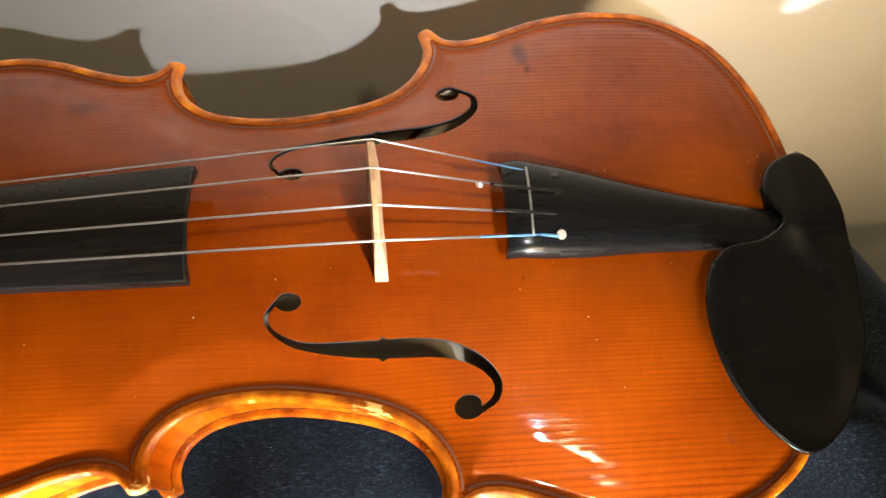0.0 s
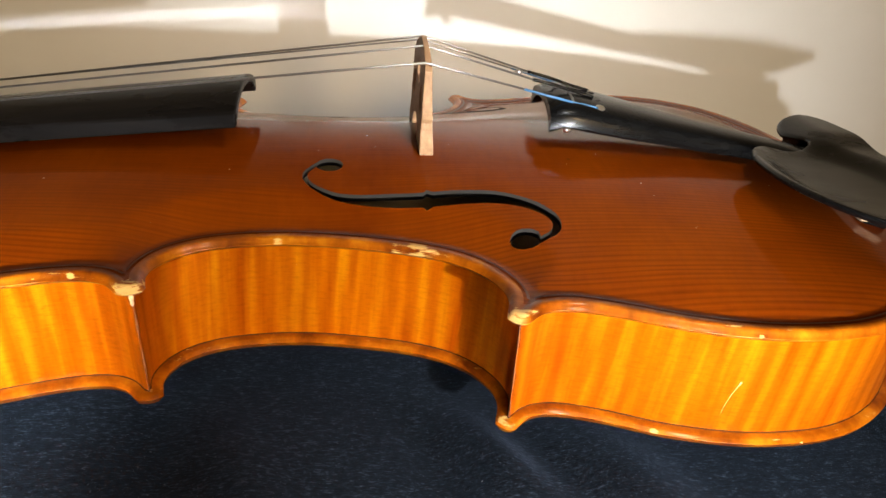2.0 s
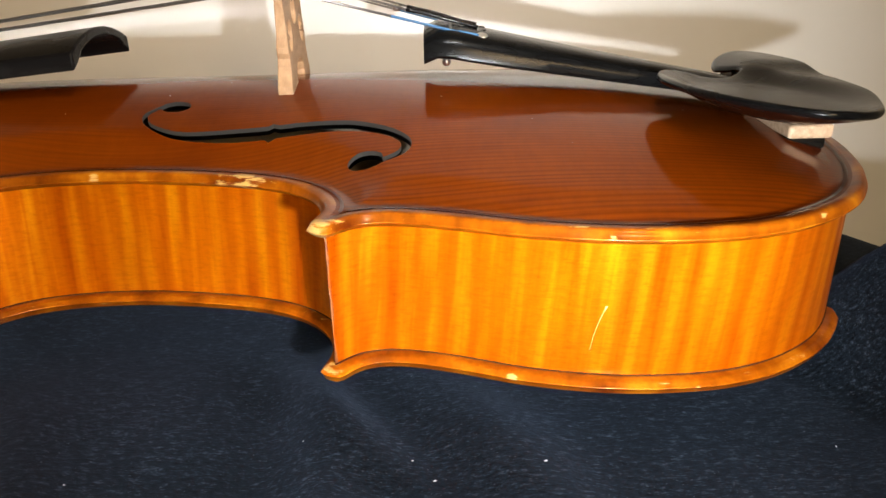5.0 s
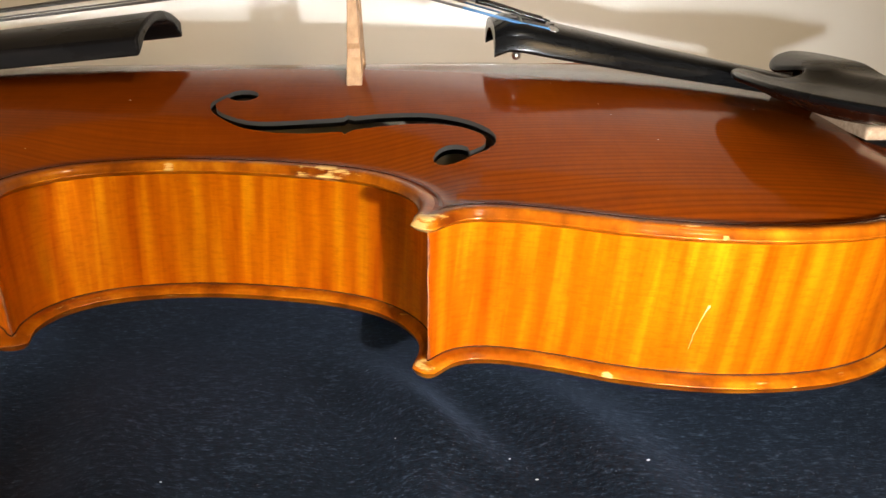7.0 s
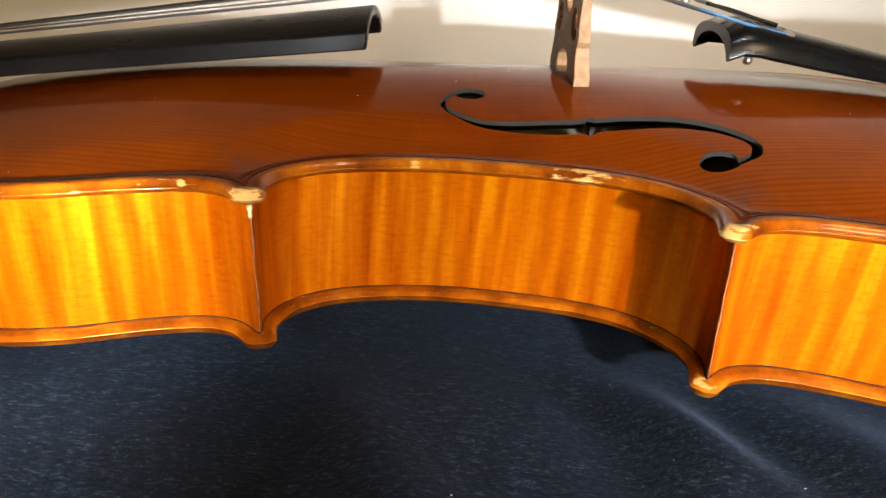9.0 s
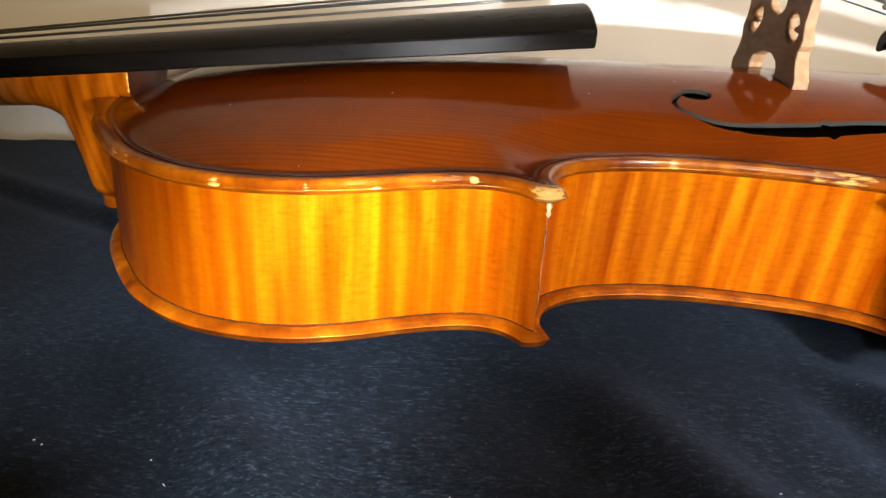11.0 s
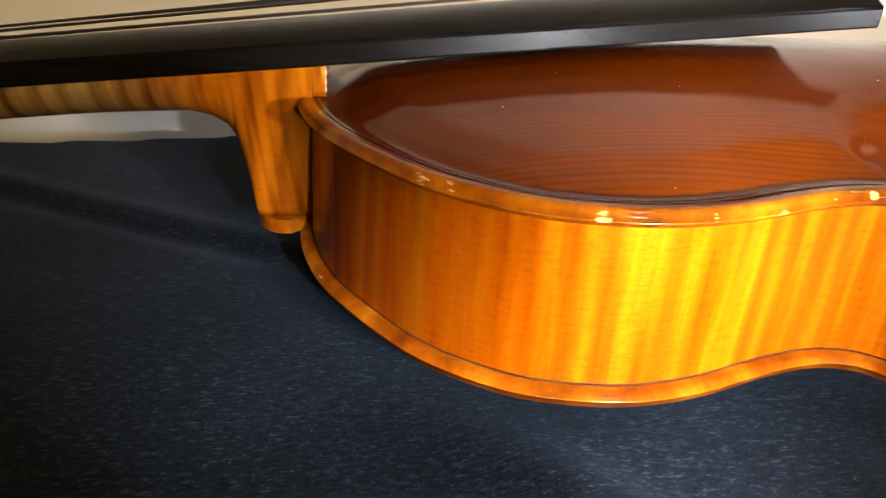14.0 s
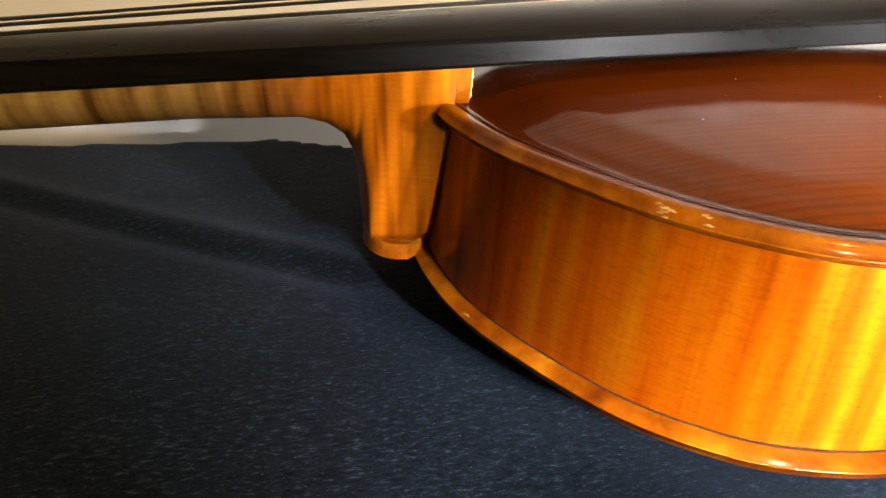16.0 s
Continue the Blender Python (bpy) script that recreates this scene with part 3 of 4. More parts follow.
    for i in sorted({i for e in rim for i in e if d[i] < 1e-6}):
        rows[i] = [i] + [2 * n + len(bulge) + q for q in range(5)] + [i + n]
        for q in range(1, 6):
            t = math.pi * q / 6
            mid_z, half_z = (z[i] + flat[i]) / 2, (z[i] - flat[i]) / 2
            bulge.append((*(vs[i] + out[i] * 0.0002 * math.sin(t)), mid_z + half_z * math.cos(t)))
            bent.append((*(out[i] * math.sin(t)), sign * math.cos(t)))
    sides, kinds = [], []
    for i, j in rim:
        if i in rows and j in rows:
            sides += [(rows[j][q], rows[i][q], rows[i][q + 1], rows[j][q + 1]) for q in range(6)]
            kinds += [1] * 6
        else:
            sides.append((j, i, i + n, j + n))
            kinds.append(3)
    faces += sides
    fd = d[fs].mean(1)
    index = np.r_[np.where(fd < 0.0034, 1, 0), np.where(fd < 0.006, 1, 2), kinds].astype(np.int32)
    uv = np.r_[vs, vs, np.array(bulge)[:, :2]]
    both = np.r_[nrm, -nrm]
    ledge = d < 0.0045
    lie = np.c_[-nor_at(vs[ledge], nor) * np.clip(1 - d[ledge] / 0.0012, 0, 1)[:, None], np.full(ledge.sum(), -1.0 * sign)]
    both[n:][ledge] = lie / np.linalg.norm(lie, axis=1)[:, None]
    at = d < 1e-6
    both[:n][at] = np.c_[out[at] * 0.5, np.full(at.sum(), 0.87 * sign)]
    both[n:][at] = np.c_[out[at] * 0.5, np.full(at.sum(), -0.87 * sign)]
    both = np.r_[both, np.array(bent)]
    return obj(name, np.r_[top, bot, bulge], faces, [outer, EDGE, inner, CUT], violin, label, True, index, both, uv)


def nor_at(p, nor):
    out = []
    for q in p:
        out.append(nor[np.argmin(((OUT - q) ** 2).sum(1))])
    return np.array(out).reshape(-1, 2)


CUT = plain("bare_hole_edge", (0.024, 0.022, 0.020), 0.6)
Z_TOP, Z_BACK = 0.0380, -0.0012
plate("top_plate", Z_TOP, 0.0142, 1, [FLOOP, (FLOOP * (1, -1))[::-1]], SPRUCE, INNER, "orange-brown varnished spruce top with fine straight grain and two sound holes")
plate("back_plate", Z_BACK, 0.0125, -1, [], FLAME, INNER, "varnished maple back with worn rounded edge", grid=0.004)


def top_z(x, y):
    p = np.array([[x, y]], float)
    return Z_TOP + float(arch(p, rim_distance(p), 0.0142)[0])


# ribs, each a thin bent board between the plates
def inset(curve, off):
    t = np.gradient(curve, axis=0)
    t /= np.linalg.norm(t, axis=1)[:, None] + 1e-12
    n = np.stack([t[:, 1], -t[:, 0]], 1)
    return curve + n * off


def make_ribs():
    offs = [inset(b, 0.0030) for b in BOUTS]
    ends = []
    for k in (0, 1):
        a, b = offs[k], offs[k + 1]
        dist = np.linalg.norm(a[:, None] - b[None], axis=-1)
        na, nb = len(a), len(b)
        dist[: na // 2] = 9
        dist[:, nb // 2:] = 9
        # the crossing of the two inset curves, or their nearest approach
        i, j = np.unravel_index(np.argmin(dist), dist.shape)
        ends.append((i, j))
    cut = [offs[0][: ends[0][0] + 1], offs[1][ends[0][1]: ends[1][0] + 1], offs[2][ends[1][1]:]]
    tips = [np.vstack([offs[0][ends[0][0]], offs[1][ends[0][1]]]).mean(0), np.vstack([offs[1][ends[1][0]], offs[2][ends[1][1]]]).mean(0)]
    run = 0.0
    for side in (-1, 1):
        for k, c in enumerate(cut):
            c = c.copy()
            if k < 2:
                c[-1] = tips[k]
            if k > 0:
                c[0] = tips[k - 1]
            c = even(c, 0.0016) * (1, side)
            s = np.r_[0, np.cumsum(np.linalg.norm(np.diff(c, axis=0), axis=1))] + run
            run = s[-1] + 0.37
            rows = np.linspace(0.0018, 0.0348, 5)
            u = np.r_[0, np.cumsum(np.linalg.norm(np.diff(c, axis=0), axis=1))]
            fade = np.clip(np.minimum(u if k > 0 else 1 + u, u[-1] - u if k < 2 else 1 + u) / 0.012, 0.02, 1)
            innr = c + (inset(c, 0.0011 * side) - c) * fade[:, None]
            verts = [(x, y, z) for z in rows for x, y in c] + [(x, y, z) for z in (rows[0], rows[-1]) for x, y in innr]
            n, faces = len(c), []
            for r in range(4):
                faces += [(r * n + i, r * n + i + 1, (r + 1) * n + i + 1, (r + 1) * n + i) for i in range(n - 1)]
            a, b = 5 * n, 6 * n
            faces += [(a + i + 1, a + i, b + i, b + i + 1) for i in range(n - 1)]
            idx = [0] * (4 * (n - 1)) + [1] * (n - 1)
            lean = (0.0, 0.06, 0.09)[k]
            uv = [(v - lean * z, z) for z in rows for v in s] + [(v - lean * z, z) for z in (rows[0], rows[-1]) for v in s]
            lab = ("upper", "waist", "lower")[k] + " rib of flamed maple under orange varnish"
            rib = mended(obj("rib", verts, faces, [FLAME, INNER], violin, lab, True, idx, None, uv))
            # the dirty glue line where the rib meets each plate
            for z in (0.0025, 0.0343):
                v, f = tube([(x, y, z) for x, y in c], 0.00022, 6)
                obj("glue_line", v, f, [GLUE], rib, "thin dark glue line")
        # worn seam where two ribs meet at a corner
        for k, (x, y) in enumerate(tips):
            path = [(x + 0.0002, side * (y - 0.0001), z) for z in np.linspace(0.0030, 0.0340, 14)]
            rad = [0.00022 + 0.00016 * math.sin(5.1 * i + 2 * k) for i in range(14)]
            v, f = tube(path, rad, 8)
            seam = obj("corner_seam", v, f, [SEAM], violin, "worn rib corner")
            if k == 0:
                path = [(x + 0.0002, side * (y + 0.0003), z) for z in (0.0310, 0.0317, 0.0325, 0.0333, 0.0342)]
                v, f = tube(path, [0.0002, 0.0006, 0.0004, 0.0007, 0.0006], 8)
                obj("bare_patch", v, f, [CREAM], seam, "bare pale wood where the varnish has chipped")


make_ribs()


# purfling, inlaid round the top a little way in from the edge
def purfling(z_edge, height, name, label):
    verts, faces = [], []
    for side in (1, -1):
        for b in BOUTS:
            rails = [inset(b, o) for o in (0.0043, 0.0051)]
            ok = (rim_distance(rails[0]) > 0.0037) & (rim_distance(rails[1]) > 0.0047) & inside(rails[0], OUT)
            run = None
            for i in range(len(b)):
                if not ok[i]:
                    run = None
                    continue
                here = len(verts)
                for r in rails:
                    q = r[i] * (1, side)
                    z = z_edge + float(arch(q[None], rim_distance(q), height)[0]) + 0.00016
                    verts.append((q[0], q[1], z))
                if run is not None:
                    faces.append((run, run + 1, here + 1, here) if side > 0 else (run, here, here + 1, run + 1))
                run = here
    return mended(obj(name, verts, faces, [DARKWOOD], violin, label, True))


purfling(Z_TOP, 0.0142, "purfling", "thin dark inlaid purfling line")


# neck with heel, fingerboard, nut
def fb_under(x):
    return 0.0450 + (x + 0.187) * 0.104


def make_neck():
    """Neck and heel in one piece: round behind the hand, then square down to the button."""
    xs = np.r_[np.linspace(-0.333, -0.225, 20), np.linspace(-0.222, -0.2125, 10), np.linspace(-0.2118, -0.2035, 26), [-0.2020, -0.2000, -0.1975, -0.1950, -0.1930, -0.1900, -0.1898, -0.1884, -0.1872, -0.1868]]
    rings, uv, n = [], [], 21
    for x in xs:
        top = fb_under(x)
        deep = float(np.interp(x, [-0.333, -0.24, -0.219, -0.2140, -0.2102, -0.2081, -0.2065, -0.2055, -0.2049, -0.2044, -0.1900, -0.1898, -0.186], [0.0090, 0.0098, 0.0106, 0.0122, 0.0150, 0.0190, 0.0240, 0.0300, 0.0350, 0.0388, 0.0402, 0.0075, 0.0080]))
        deep = min(deep, top - 0.0044)
        half = float(np.interp(x, [-0.333, -0.24, -0.1978, -0.1872, -0.1868], [0.0117, 0.0145, 0.0159, 0.0160, 0.0157]))
        power = float(np.interp(x, [-0.24, -0.2140, -0.2080, -0.2030], [2.0, 2.4, 2.6, 9.0]))
        ring = []
        for k in range(n):
            a = math.pi * k / (n - 1)
            c, sn = math.cos(a), math.sin(a)
            r = (abs(c) ** power + abs(sn) ** power) ** (-1 / power)
            h = deep * r * sn
            w = half * (1 - 0.40 * max(0.0, h - 0.008) / 0.032)
            ring.append((x, -w * r * c, top - h))
            uv.append((x + 0.12 * (top - h), ring[-1][2] + ring[-1][1]))
        rings.append(ring)
    verts, faces = loft(rings, closed=True, caps=True)
    # the end face of the root is dark brown, all else neck maple
    index = [1 if np.mean([verts[i][0] for i in f]) > -0.1869 else 0 for f in faces]
    ob = mended(obj("neck", verts, faces, [NECKWOOD, DARKWOOD], violin, "pale worn maple neck running into an orange varnished heel", True, index, None, uv))
    edge_split(ob, 50)
    # pale worn rim down the end of the root, over the top plate
    for side in (-1, 1):
        rim = [(-0.1869, side * 0.0157, z) for z in np.linspace(0.0392, fb_under(-0.187) - 0.0003, 9)]
        v, f = tube(rim, [0.00022 + 0.00014 * math.sin(2.3 * q) for q in range(9)], 6)
        obj("worn_rim", v, f, [CREAM], ob, "bare pale wood along the worn root edge")
    ring = [[(-0.1978 - 0.0070 * math.sin(math.pi * k / 12), -0.0102 * math.cos(math.pi * k / 12), z) for k in range(13)] + [(-0.1960, 0.0102, z), (-0.1915, 0.0060, z), (-0.1915, -0.0060, z), (-0.1960, -0.0102, z)] for z in (0.0010, 0.0047)]
    verts, faces = loft(ring)
    edge_split(mended(obj("button", verts, faces, [EDGE], violin, "rounded back button below the heel")), 40)


make_neck()


def fingerboard():
    rings = []
    for x in np.linspace(-0.328, -0.0555, 40):
        s = (x + 0.328) / 0.2725
        half = 0.0120 + (0.0203 - 0.0120) * s
        base = fb_under(x)
        side = 0.0052
        R = 0.042
        ring = [(x, -half, base), (x, -half, base + side)]
        sag = math.sqrt(R * R - half * half)
        for k in range(1, 12):
            y = -half + 2 * half * k / 12
            ring.append((x, y, base + side + math.sqrt(R * R - y * y) - sag))
        ring += [(x, half, base + side), (x, half, base)]
        hollow = 0.0 if x < -0.19 else 0.0075 * min(1, (x + 0.19) / 0.02)
        for k in range(1, 12):
            y = half - 2 * half * k / 12
            ring.append((x, y, base + (hollow * max(0, 1 - (abs(y) / (half - 0.0028)) ** 2) ** 0.5 if abs(y) < half - 0.0028 else 0)))
        rings.append(ring)
    verts, faces = loft(rings)
    ob = mended(obj("fingerboard", verts, faces, [FBWOOD], violin, "dark ebony fingerboard with worn satin surface"))
    bev = ob.modifiers.new("soft", "BEVEL")
    bev.width, bev.segments, bev.limit_method, bev.angle_limit = 0.0007, 2, "ANGLE", radians(40)
    edge_split(ob, 38)
    part("nut", box((-0.3345, -0.0120, fb_under(-0.331)), (-0.3285, 0.0120, fb_under(-0.331) + 0.0082), 0.0008), TAILWOOD, violin)


fingerboard()


def head():
    """Pegbox that ends in a scroll."""
    z0 = fb_under(-0.333)
    rings = []
    for x, half, up, down in ((-0.332, 0.0120, 0.004, -0.0115), (-0.352, 0.0115, 0.003, -0.014), (-0.378, 0.0100, -0.001, -0.0185), (-0.398, 0.0085, -0.006, -0.0215)):
        rings.append([(x, -half, z0 + down), (x, half, z0 + down), (x, half, z0 + up), (x, -half, z0 + up)])
    verts, faces = loft(rings)
    uv = [(v[0], v[2]) for v in verts]
    edge_split(mended(obj("pegbox", verts, faces, [FLAME], violin, "varnished maple pegbox", True, None, None, uv)), 40)
    path, rad = [], []
    for k in range(60):
        a = 2.2 * 2 * math.pi * k / 59
        r = 0.0135 - 0.0105 * k / 59
        path.append((-0.407 + r * math.sin(a) * -1, 0.0, z0 - 0.012 - r * math.cos(a)))
        rad.append(0.0052 - 0.0030 * k / 59)
    v, f = tube(path, rad, 10)
    v = [(x, y * (1.6 + 0.0), z) for x, y, z in v]
    obj("scroll", v, f, [FLAME], violin, "carved maple scroll", True, None, None, [(q[0], q[2]) for q in v])


head()


# bridge: a carved maple board on two feet
BX, BY = 0.0035, 0.0020


def bridge():
    from mathutils import geometry
    half = [(0.0000, 0.0068), (0.0040, 0.0064), (0.0074, 0.0046), (0.0085, 0.0022), (0.0080, 0.0000), (0.0205, -0.0018), (0.0207, 0.0016), (0.0192, 0.0042),
            (0.0182, 0.0068), (0.0180, 0.0092), (0.0188, 0.0108), (0.0190, 0.0125), (0.0182, 0.0145), (0.0178, 0.0165), (0.0179, 0.0190), (0.0181, 0.0225), (0.0182, 0.0262)]
    top = [(0.0150, 0.0290), (0.0090, 0.0318), (0.0000, 0.0333)]
    right = half + top
    loop = right[:-1] + [right[-1]] + [(-y, z - (0.0012 if z > 0.024 else 0)) for y, z in right[::-1][1:-1]]
    loop = [(-y, z) for y, z in loop]
    # a heart with a tongue in the middle, and a kidney towards each flank
    heart = [(0.0046 * math.sin(q) * (1 - 0.25 * math.cos(q)), 0.0222 + 0.0048 * math.cos(q)) for q in np.linspace(0.35, 2 * math.pi - 0.35, 20)] + [(-0.0006, 0.0236), (0.0006, 0.0236)]
    kidneys = [[(side * (0.0116 + 0.0038 * math.cos(q) - 0.0010 * math.sin(q)), 0.0150 + 0.0044 * math.sin(q)) for q in np.linspace(0.3, 2 * math.pi - 0.3, 18)] + [(side * 0.0128, 0.0142), (side * 0.0128, 0.0152)] for side in (1, -1)]
    holes = [heart] + kidneys
    pts, edges = [], []
    for lp in [loop] + holes:
        k = len(pts)
        pts += lp
        edges += [(k + i, k + (i + 1) % len(lp)) for i in range(len(lp))]
    vs, _, fs, *_ = geometry.delaunay_2d_cdt([Vector(p) for p in pts], edges, [], 0, 1e-7)
    vs = np.array([tuple(v) for v in vs])
    fs = np.array([tuple(f) for f in fs])
    mid = vs[fs].mean(1)
    keep = inside(mid, np.array(loop))
    for h in holes:
        keep &= ~inside(mid, np.array(h))
    fs = fs[keep]
    z0 = top_z(BX, 0.018) + 0.0008
    verts, n = [], len(vs)
    for sgn in (-1, 1):
        for y, z in vs:
            thick = 0.0023 - 0.0014 * min(1, max(0, z / 0.033))
            zz = z0 + z
            if z < 0.0005 and abs(y) > 0.007:
                zz = top_z(BX, BY + y) - 0.0001
            verts.append((BX + sgn * thick - 0.045 * y, BY + y, zz))
    faces = [tuple(f) for f in fs] + [tuple(f[::-1] + n) for f in fs]
    directed = {(a, b) for f in fs for a, b in ((f[0], f[1]), (f[1], f[2]), (f[2], f[0]))}
    faces += [(j, i, i + n, j + n) for i, j in directed if (j, i) not in directed]
    ob = mended(obj("bridge", verts, faces, [BRIDGEWOOD], violin, "pale brown maple bridge with cut-outs on two feet", False))
    bev = ob.modifiers.new("soft", "BEVEL")
    bev.width, bev.segments, bev.limit_method, bev.angle_limit = 0.0003, 2, "ANGLE", radians(50)


bridge()

# strings: nut, bridge, tailpiece
STRINGS = [(-0.0165, 0.0799, -0.0100, 0.00040, True), (-0.0060, 0.0828, -0.0032, 0.00037, False), (0.0060, 0.0833, 0.0050, 0.00034, False), (0.0180, 0.0795, 0.0125, 0.00028, True)]
TAIL_X = 0.050
for i, (y, z, yt, r, blue) in enumerate(STRINGS):
    yn = -0.0085 + 0.0057 * i
    zt = 0.0685 - 18 * (yt - 0.001) ** 2
    start = (-0.331, yn, fb_under(-0.331) + 0.0084)
    v, f = tube([start, (BX, BY * 0.5 + y, z), (TAIL_X + 0.006, yt, zt)], r, 8)
    s = obj("string", v, f, [SILVER], violin, "silvery wound string")
    if blue:
        a, c = np.array((BX, BY * 0.5 + y, z)), np.array((TAIL_X + 0.006, yt, zt))
        v, f = tube([a + (c - a) * 0.62, a + (c - a) * 1.0], r * 1.05, 8)
        obj("silk_winding", v, f, [BLUE], s, "blue silk winding")
        v, f = tube([c, c + (0.006, -0.0003, -0.0012)], r * 1.5, 8)
        obj("silk_end", v, f, [BLUE], s, "blue silk string end")
    else:
        a, c = np.array((BX, BY * 0.5 + y, z)), np.array((TAIL_X + 0.006, yt, zt))
        v, f = tube(spline([a + (c - a) * 0.70, a + (c - a) * 0.85 + (0, 0, 0.0004), c + (0, 0, 0.0003), c + (0.006, 0, -0.0012)], 6), r * 1.5, 8)
        obj("silk_winding", v, f, [CHINWOOD], s, "black silk winding")
    if i == 2:
        a, c = np.array((BX, BY * 0.5 + y, z)), np.array((TAIL_X, yt, zt))
        bm = bmesh.new()
        p = a + (c - a) * 0.72
        bmesh.ops.create_uvsphere(bm, u_segments=14, v_segments=10, radius=0.0011, matrix=Matrix.Translation(p) @ Matrix.Diagonal((1.3, 1, 1, 1)))
        part("string_bead", bm, STEEL, s, "small pale bead on the string", True)


def tailpiece():
    rings = []

    def crest(x, y):
        s = (x - 0.0455) / 0.0975
        half = float(np.interp(s, [0, 0.1, 0.25], [0.0172, 0.0172, 0.0156]))
        tall = 0.30 * half + 0.0032 - 0.0006 * s
        c = min(1.0, abs((y - 0.0020 + 0.0060 * s) / half)) ** (1 / 0.85)
        return float(np.interp(s, [0, 0.05, 0.5], [0.0670, 0.0690, 0.0590])) - tall + tall * (1 - c * c) ** 0.31
    for s in np.linspace(0, 1, 26):
        x = 0.0455 + 0.1050 * s
        cy = 0.0020 - 0.0060 * s
        half = float(np.interp(s, [0, 0.1, 0.25, 0.45, 0.7, 0.9, 1], [0.0172, 0.0172, 0.0156, 0.0124, 0.0092, 0.0078, 0.0076]))
        top = float(np.interp(s, [0, 0.05, 0.5, 1], [0.0670, 0.0690, 0.0590, 0.0488]))
        thick, ring = 0.0060 - 0.002 * s, []
        tall = 0.30 * half + 0.0032 - 0.0006 * s
        base = top - tall
        for k in range(17):
            a = math.pi * k / 16
            ring.append((x, cy - half * math.copysign(abs(math.cos(a)) ** 0.85, math.cos(a)), base + tall * math.sin(a) ** 0.62))
        for k in range(1, 14):
            y = half * math.cos(math.pi * k / 14) * 0.97
            lift = 0.0066 * (1 - s) ** 0.5 * max(0, 1 - (abs(y) / (half * 0.84)) ** 2) ** 0.5 if abs(y) < half * 0.84 else 0
            ring.append((x, cy + y, base - 0.0009 + lift))
        rings.append(ring)
    verts, faces = loft(rings)
    ob = mended(obj("tailpiece", verts, faces, [TAILWOOD], violin, "black polished tailpiece with hollow underside"))
    edge_split(ob, 45)
    # saddle bar and the holes of the strings
    path = [(0.0535, yy, crest(0.0535, yy) - 0.0001) for yy in np.linspace(-0.0105, 0.0140, 14)]
    v, f = tube(path, 0.0005, 8)
    obj("tailpiece_fret", v, f, [DULL], ob, "thin pale fret across the tailpiece")
    for i, yy in enumerate((-0.0098, -0.0030, 0.0050, 0.0120)):
        bm = bmesh.new()
        bmesh.ops.create_cone(bm, cap_ends=True, segments=16, radius1=0.0019, radius2=0.0016, depth=0.0006,
                              matrix=Matrix.Translation((0.0630, yy, crest(0.0630, yy) + 0.0001)) @ Euler((-0.5 * yy / 0.0156, 0.09, 0)).to_matrix().to_4x4())
        part("string_hole", bm, CHINWOOD if i else STEEL, ob, "round string hole")
    # adjuster screw under the head
    bm = bmesh.new()
    for x, y, z, r in ((0.0518, -0.0118, 0.0602, 0.0011), (0.0522, -0.0112, 0.0580, 0.0014)):
        bmesh.ops.create_uvsphere(bm, u_segments=16, v_segments=10, radius=r, matrix=Matrix.Translation((x, y, z)))
    bmesh.ops.create_cone(bm, cap_ends=True, segments=12, radius1=0.0006, radius2=0.0006, depth=0.005, matrix=Matrix.Translation((0.0520, -0.0115, 0.0600)))
    part("adjuster_screw", bm, STEEL, ob, "small bright adjuster screw", True)
    for side in (-1, 1):
        v, f = tube(spline([(0.132, -0.004 + side * 0.003, 0.0500), (0.150, -0.003 + side * 0.003, 0.0465), (0.1640, side * 0.003, 0.0415), (0.1682, side * 0.003, 0.030), (0.1692, side * 0.002, 0.022)], 6), 0.0008, 8)
        obj("tail_gut", v, f, [CHINWOOD], ob, "black tail gut loop")


tailpiece()
part("saddle", box((0.1580, -0.017, 0.0340), (0.1659, 0.017, 0.0408), 0.0012), TAILWOOD, violin, "black ebony saddle")
bm = bmesh.new()
bmesh.ops.create_cone(bm, cap_ends=True, segments=24, radius1=0.0045, radius2=0.0065, depth=0.013, matrix=Matrix.Translation((0.1692, 0, 0.019)) @ Euler((0, radians(90), 0)).to_matrix().to_4x4())
part("end_button", bm, TAILWOOD, violin, "turned black end button", True)


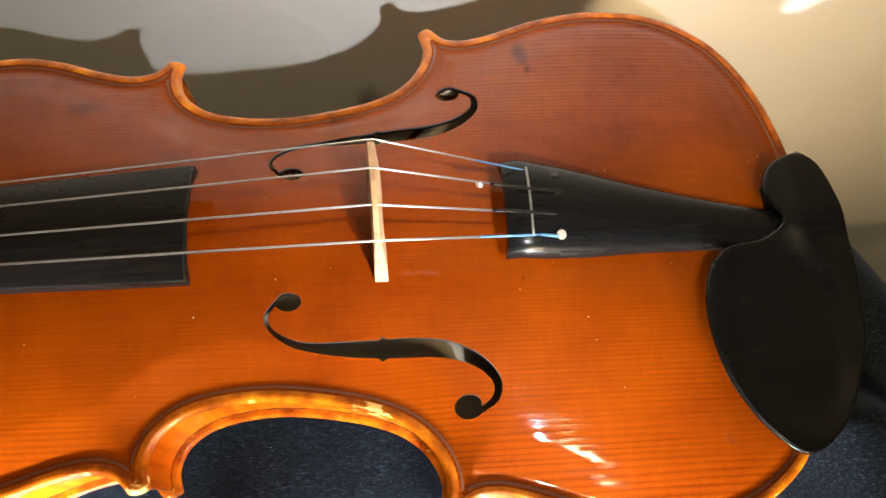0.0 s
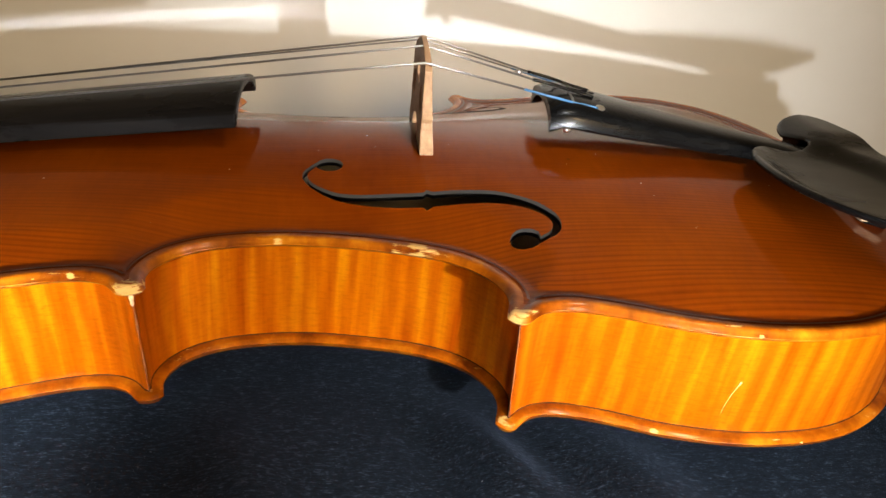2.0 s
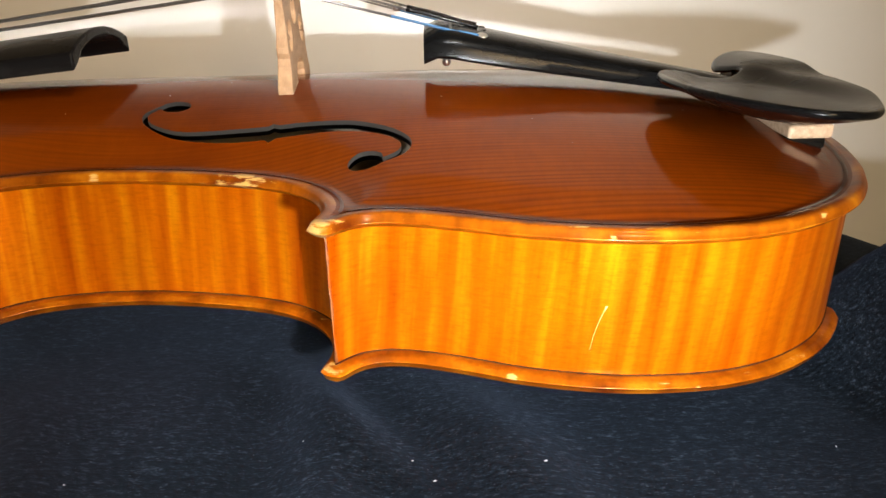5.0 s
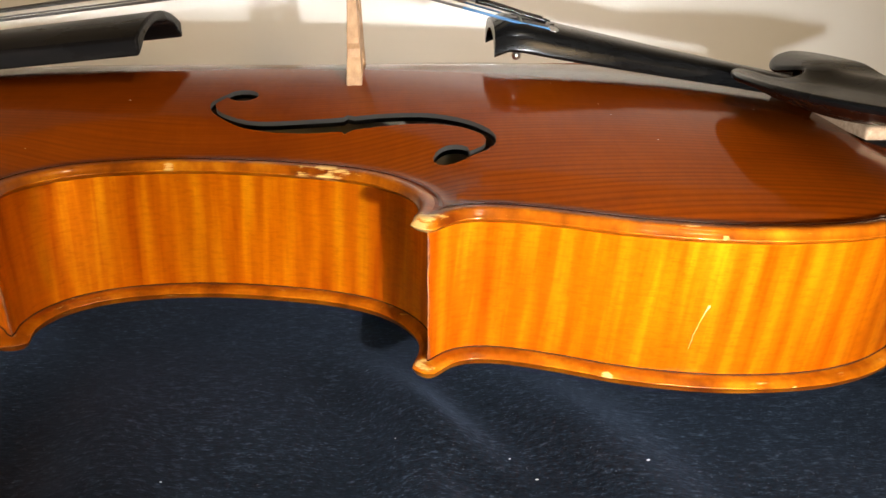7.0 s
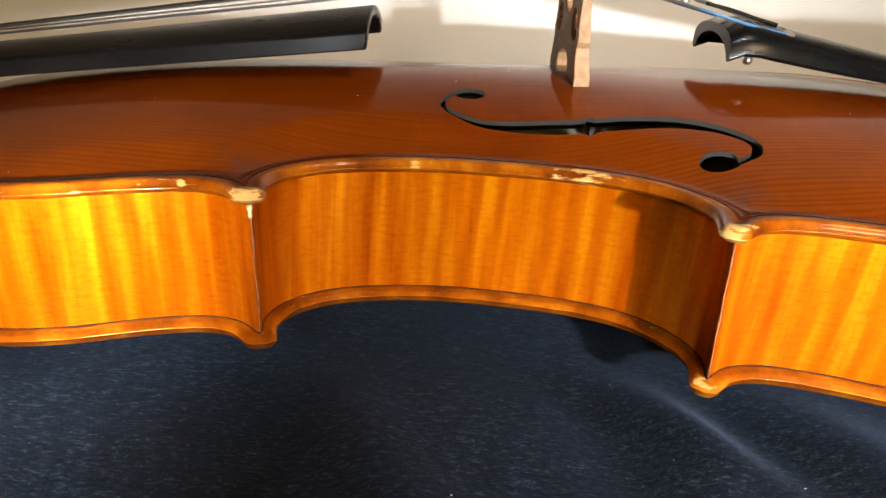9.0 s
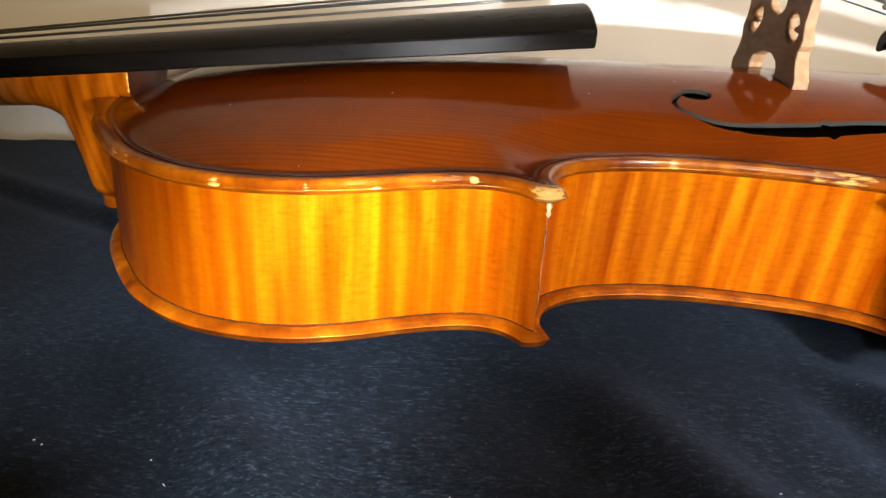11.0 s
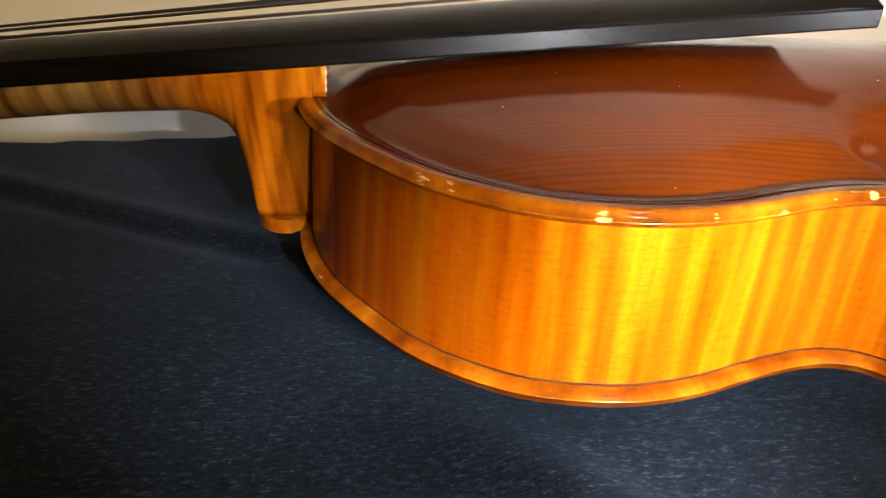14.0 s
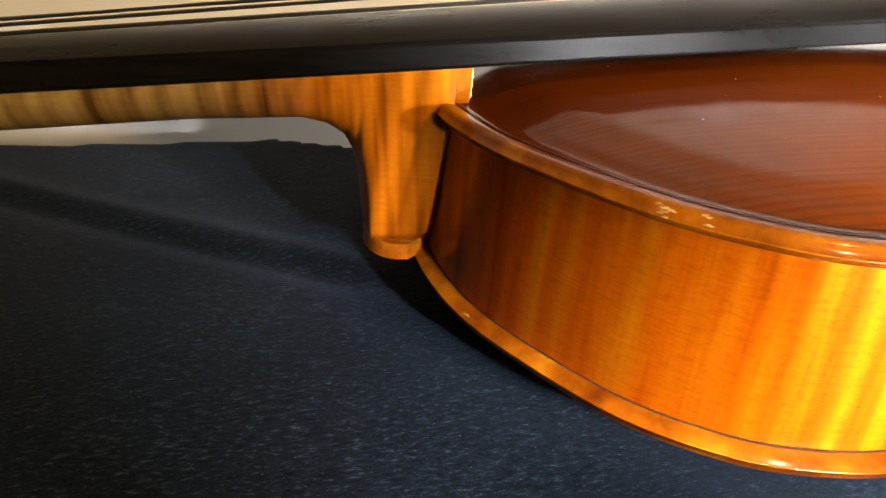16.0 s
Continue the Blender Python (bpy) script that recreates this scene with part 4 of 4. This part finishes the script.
def plan_solid(loop, top, bottom, grid, r):
    """A solid of the given plan between two height functions, with its edge rounded to the radius r."""
    from mathutils import geometry
    n = len(loop)
    nxt, prv = np.roll(loop, -1, 0), np.roll(loop, 1, 0)
    t = nxt - prv
    nor = np.stack([-t[:, 1], t[:, 0]], 1) / (np.linalg.norm(t, axis=1)[:, None] + 1e-12)
    if inside(loop + nor * 0.0005, loop).mean() < 0.5:
        nor = -nor

    def gap(p):
        a, ab = loop, nxt - loop
        q = np.atleast_2d(p)[:, None, :]
        u = np.clip(((q - a) * ab).sum(-1) / ((ab**2).sum(-1) + 1e-12), 0, 1)
        return np.linalg.norm(q - (a + u[..., None] * ab), axis=-1).min(1)
    pts = [tuple(p) for p in loop]
    for o in (0.08, 0.25, 0.5, 0.8, 1.2):
        ring = loop + nor * o * r
        pts += [tuple(p) for p in ring[(gap(ring) > o * r * 0.92) & inside(ring, loop)]]
    lo, hi = loop.min(0), loop.max(0)
    gx, gy = np.meshgrid(np.arange(lo[0], hi[0], grid), np.arange(lo[1], hi[1], grid))
    g = np.stack([gx, gy], -1).reshape(-1, 2)
    g = g[inside(g, loop)]
    pts += [tuple(p) for p in g[gap(g) > 1.5 * r]]
    vs, _, fs, *_ = geometry.delaunay_2d_cdt([Vector(p) for p in pts], [(i, (i + 1) % n) for i in range(n)], [], 0, 1e-7)
    vs = np.array([tuple(v) for v in vs])
    fs = np.array([tuple(f) for f in fs if len(f) == 3])
    fs = fs[inside(vs[fs].mean(1), loop)]
    d = np.clip(gap(vs), 0, None)
    cut_in = r * (1 - np.sqrt(np.clip(1 - (np.clip(r - d, 0, r) / r) ** 2, 0, 1)))
    zt = np.array([top(x, y) for x, y in vs]) - cut_in
    zb = np.array([bottom(x, y) for x, y in vs]) + cut_in
    m = len(vs)
    verts = np.r_[np.c_[vs, zt], np.c_[vs, np.minimum(zb, zt - 1e-5)]]
    faces = [tuple(f) for f in fs] + [tuple(f[::-1] + m) for f in fs]
    directed = {(a, b) for f in fs for a, b in ((f[0], f[1]), (f[1], f[2]), (f[2], f[0]))}
    faces += [(j, i, i + m, j + m) for i, j in directed if (j, i) not in directed]
    return verts, faces


def ease(a, b, x):
    t = min(1.0, max(0.0, (x - a) / (b - a)))
    return t * t * (3 - 2 * t)


def chinrest():
    rim = even(spline([(0.156, 0.0240), (0.1625, 0.0185), (0.1665, 0.0060), (0.1680, -0.0060), (0.1675, -0.0240), (0.1635, -0.0450), (0.1555, -0.0635), (0.1470, -0.0745), (0.1345, -0.0815), (0.1250, -0.0760), (0.1173, -0.0660),
                       (0.1118, -0.0524), (0.1102, -0.0363), (0.1130, -0.0228), (0.1190, -0.0145), (0.1275, -0.0100), (0.137, -0.0080), (0.1450, -0.0030), (0.1430, 0.0045), (0.1415, 0.0110), (0.1450, 0.0195), (0.156, 0.0240)], 10), 0.0018)[:-1]

    def skin(x, y):
        # a shallow bowl whose far rim carries an arm over the end of the tailpiece
        r = math.hypot((x - 0.138) / 0.026, (y + 0.040) / 0.040)
        arm = ease(-0.012, 0.004, y)
        curl = max(0.0, 0.1545 - x)
        return 0.0563 - 0.0022 * ease(1.0, 0.62, r) - 0.0022 * max(0, 1 - r * r) - 0.068 * (x - 0.113) - 0.035 * (y + 0.035) * (1 - arm) + arm * (0.0012 - 26 * curl * curl)

    def under(x, y):
        belly = 0.0030 * max(0, 1 - math.hypot((x - 0.142) / 0.018, (y + 0.036) / 0.028) ** 2)
        return skin(x, y) - 0.0021 - belly
    verts, faces = plan_solid(rim, skin, under, 0.0022, 0.0010)
    ob = mended(obj("chinrest", verts, faces, [CHINWOOD], violin, "black satin ebony chinrest over the tailpiece end"))
    # black blocks, added so the hollows below plate and arm stay dark
    part("filler_block", box((0.1435, -0.043, 0.0372), (0.1545, -0.018, 0.0408), 0.001), TAILWOOD, ob, "added black block that keeps the hollow under the chinrest dark")
    part("filler_block", box((0.1455, 0.0035, 0.0372), (0.1575, 0.0155, 0.0512), 0.001), TAILWOOD, ob, "added black block that fills the dark hollow under the chinrest arm")
    part("cork_pad", box((0.1430, -0.045, 0.0408), (0.1550, -0.016, 0.0446), 0.0008), CORK, ob, "pale cork strip under the chinrest")


chinrest()


# ---------------------------------------------------------------- lint on the cloth
def lint():
    rng = random.Random(5)
    verts, faces = [], []
    for _ in range(70):
        x, y = rng.uniform(-0.32, 0.17), rng.uniform(-0.185, -0.10)
        z, a, ln = float(cloth_height(np.array(x), np.array(y))), rng.uniform(0, 6.3), rng.uniform(0.00012, 0.0004)
        k = len(verts)
        for u, w in ((-1, -0.3), (1, -0.25), (1, 0.3), (-1, 0.25)):
            verts.append((x + ln * (u * math.cos(a) - w * math.sin(a)), y + ln * (u * math.sin(a) + w * math.cos(a)), z + 0.0002))
        verts.append((x, y, z + 0.0004))
        faces += [(k + i, k + (i + 1) % 4, k + 4) for i in range(4)]
    tagged(obj("lint", verts, faces, [LINT]), "tiny pale lint specks scattered on the navy cloth", "lint", kind="stuff")


lint()


def thread():
    curve = spline([(-0.2330, 0.0255), (-0.2230, 0.0190), (-0.2140, 0.0142), (-0.2040, 0.0075), (-0.1950, 0.0028)], 8)
    path = [(x, y, float(cloth_height(np.array(x), np.array(y))) + 0.0001) for x, y in curve]
    v, f = tube(path, 0.00013, 6)
    tagged(obj("thread", v, f, [THREAD]), "fine black sewing thread lying on the navy cloth", "thread")


thread()


# ---------------------------------------------------------------- marks on the violin
def rib_y(x):
    c = inset(BOUTS[2], 0.0030)
    return -float(np.interp(x, c[:, 0], c[:, 1]))


def scratch():
    path = [(x, rib_y(x) - 0.00005, z) for x, z in ((0.0845, 0.0195), (0.0838, 0.0178), (0.0829, 0.0150), (0.0821, 0.0118), (0.0816, 0.0085))]
    v, f = tube(path, [0.0003, 0.00012, 0.00008, 0.00007, 0.00004], 6)
    obj("scratch", v, f, [SCAR], violin, "pale scratch in the varnish of the lower rib")


scratch()


def dust():
    rng = random.Random(11)
    verts, faces = [], []
    for k in range(60):
        x, y = rng.uniform(-0.18, 0.15), rng.uniform(-0.075, 0.03)
        p = np.array([[x, y]])
        if rim_distance(p)[0] < 0.008 or inside(p, FLOOP * (1, -1))[0]:
            continue
        z, r = top_z(x, y), rng.uniform(0.00005, 0.00016)
        a, i = rng.uniform(0, 6.3), len(verts)
        for q in range(5):
            t = a + q * 2 * math.pi / 5
            verts.append((x + r * math.cos(t) * 1.5, y + r * math.sin(t), z))
        verts.append((x, y, z + r * 0.7))
        faces += [(i + q, i + (q + 1) % 5, i + 5) for q in range(5)]
    obj("dust", verts, faces, [LINT], violin, "pale dust specks on the varnish")["kind"] = "stuff"


dust()
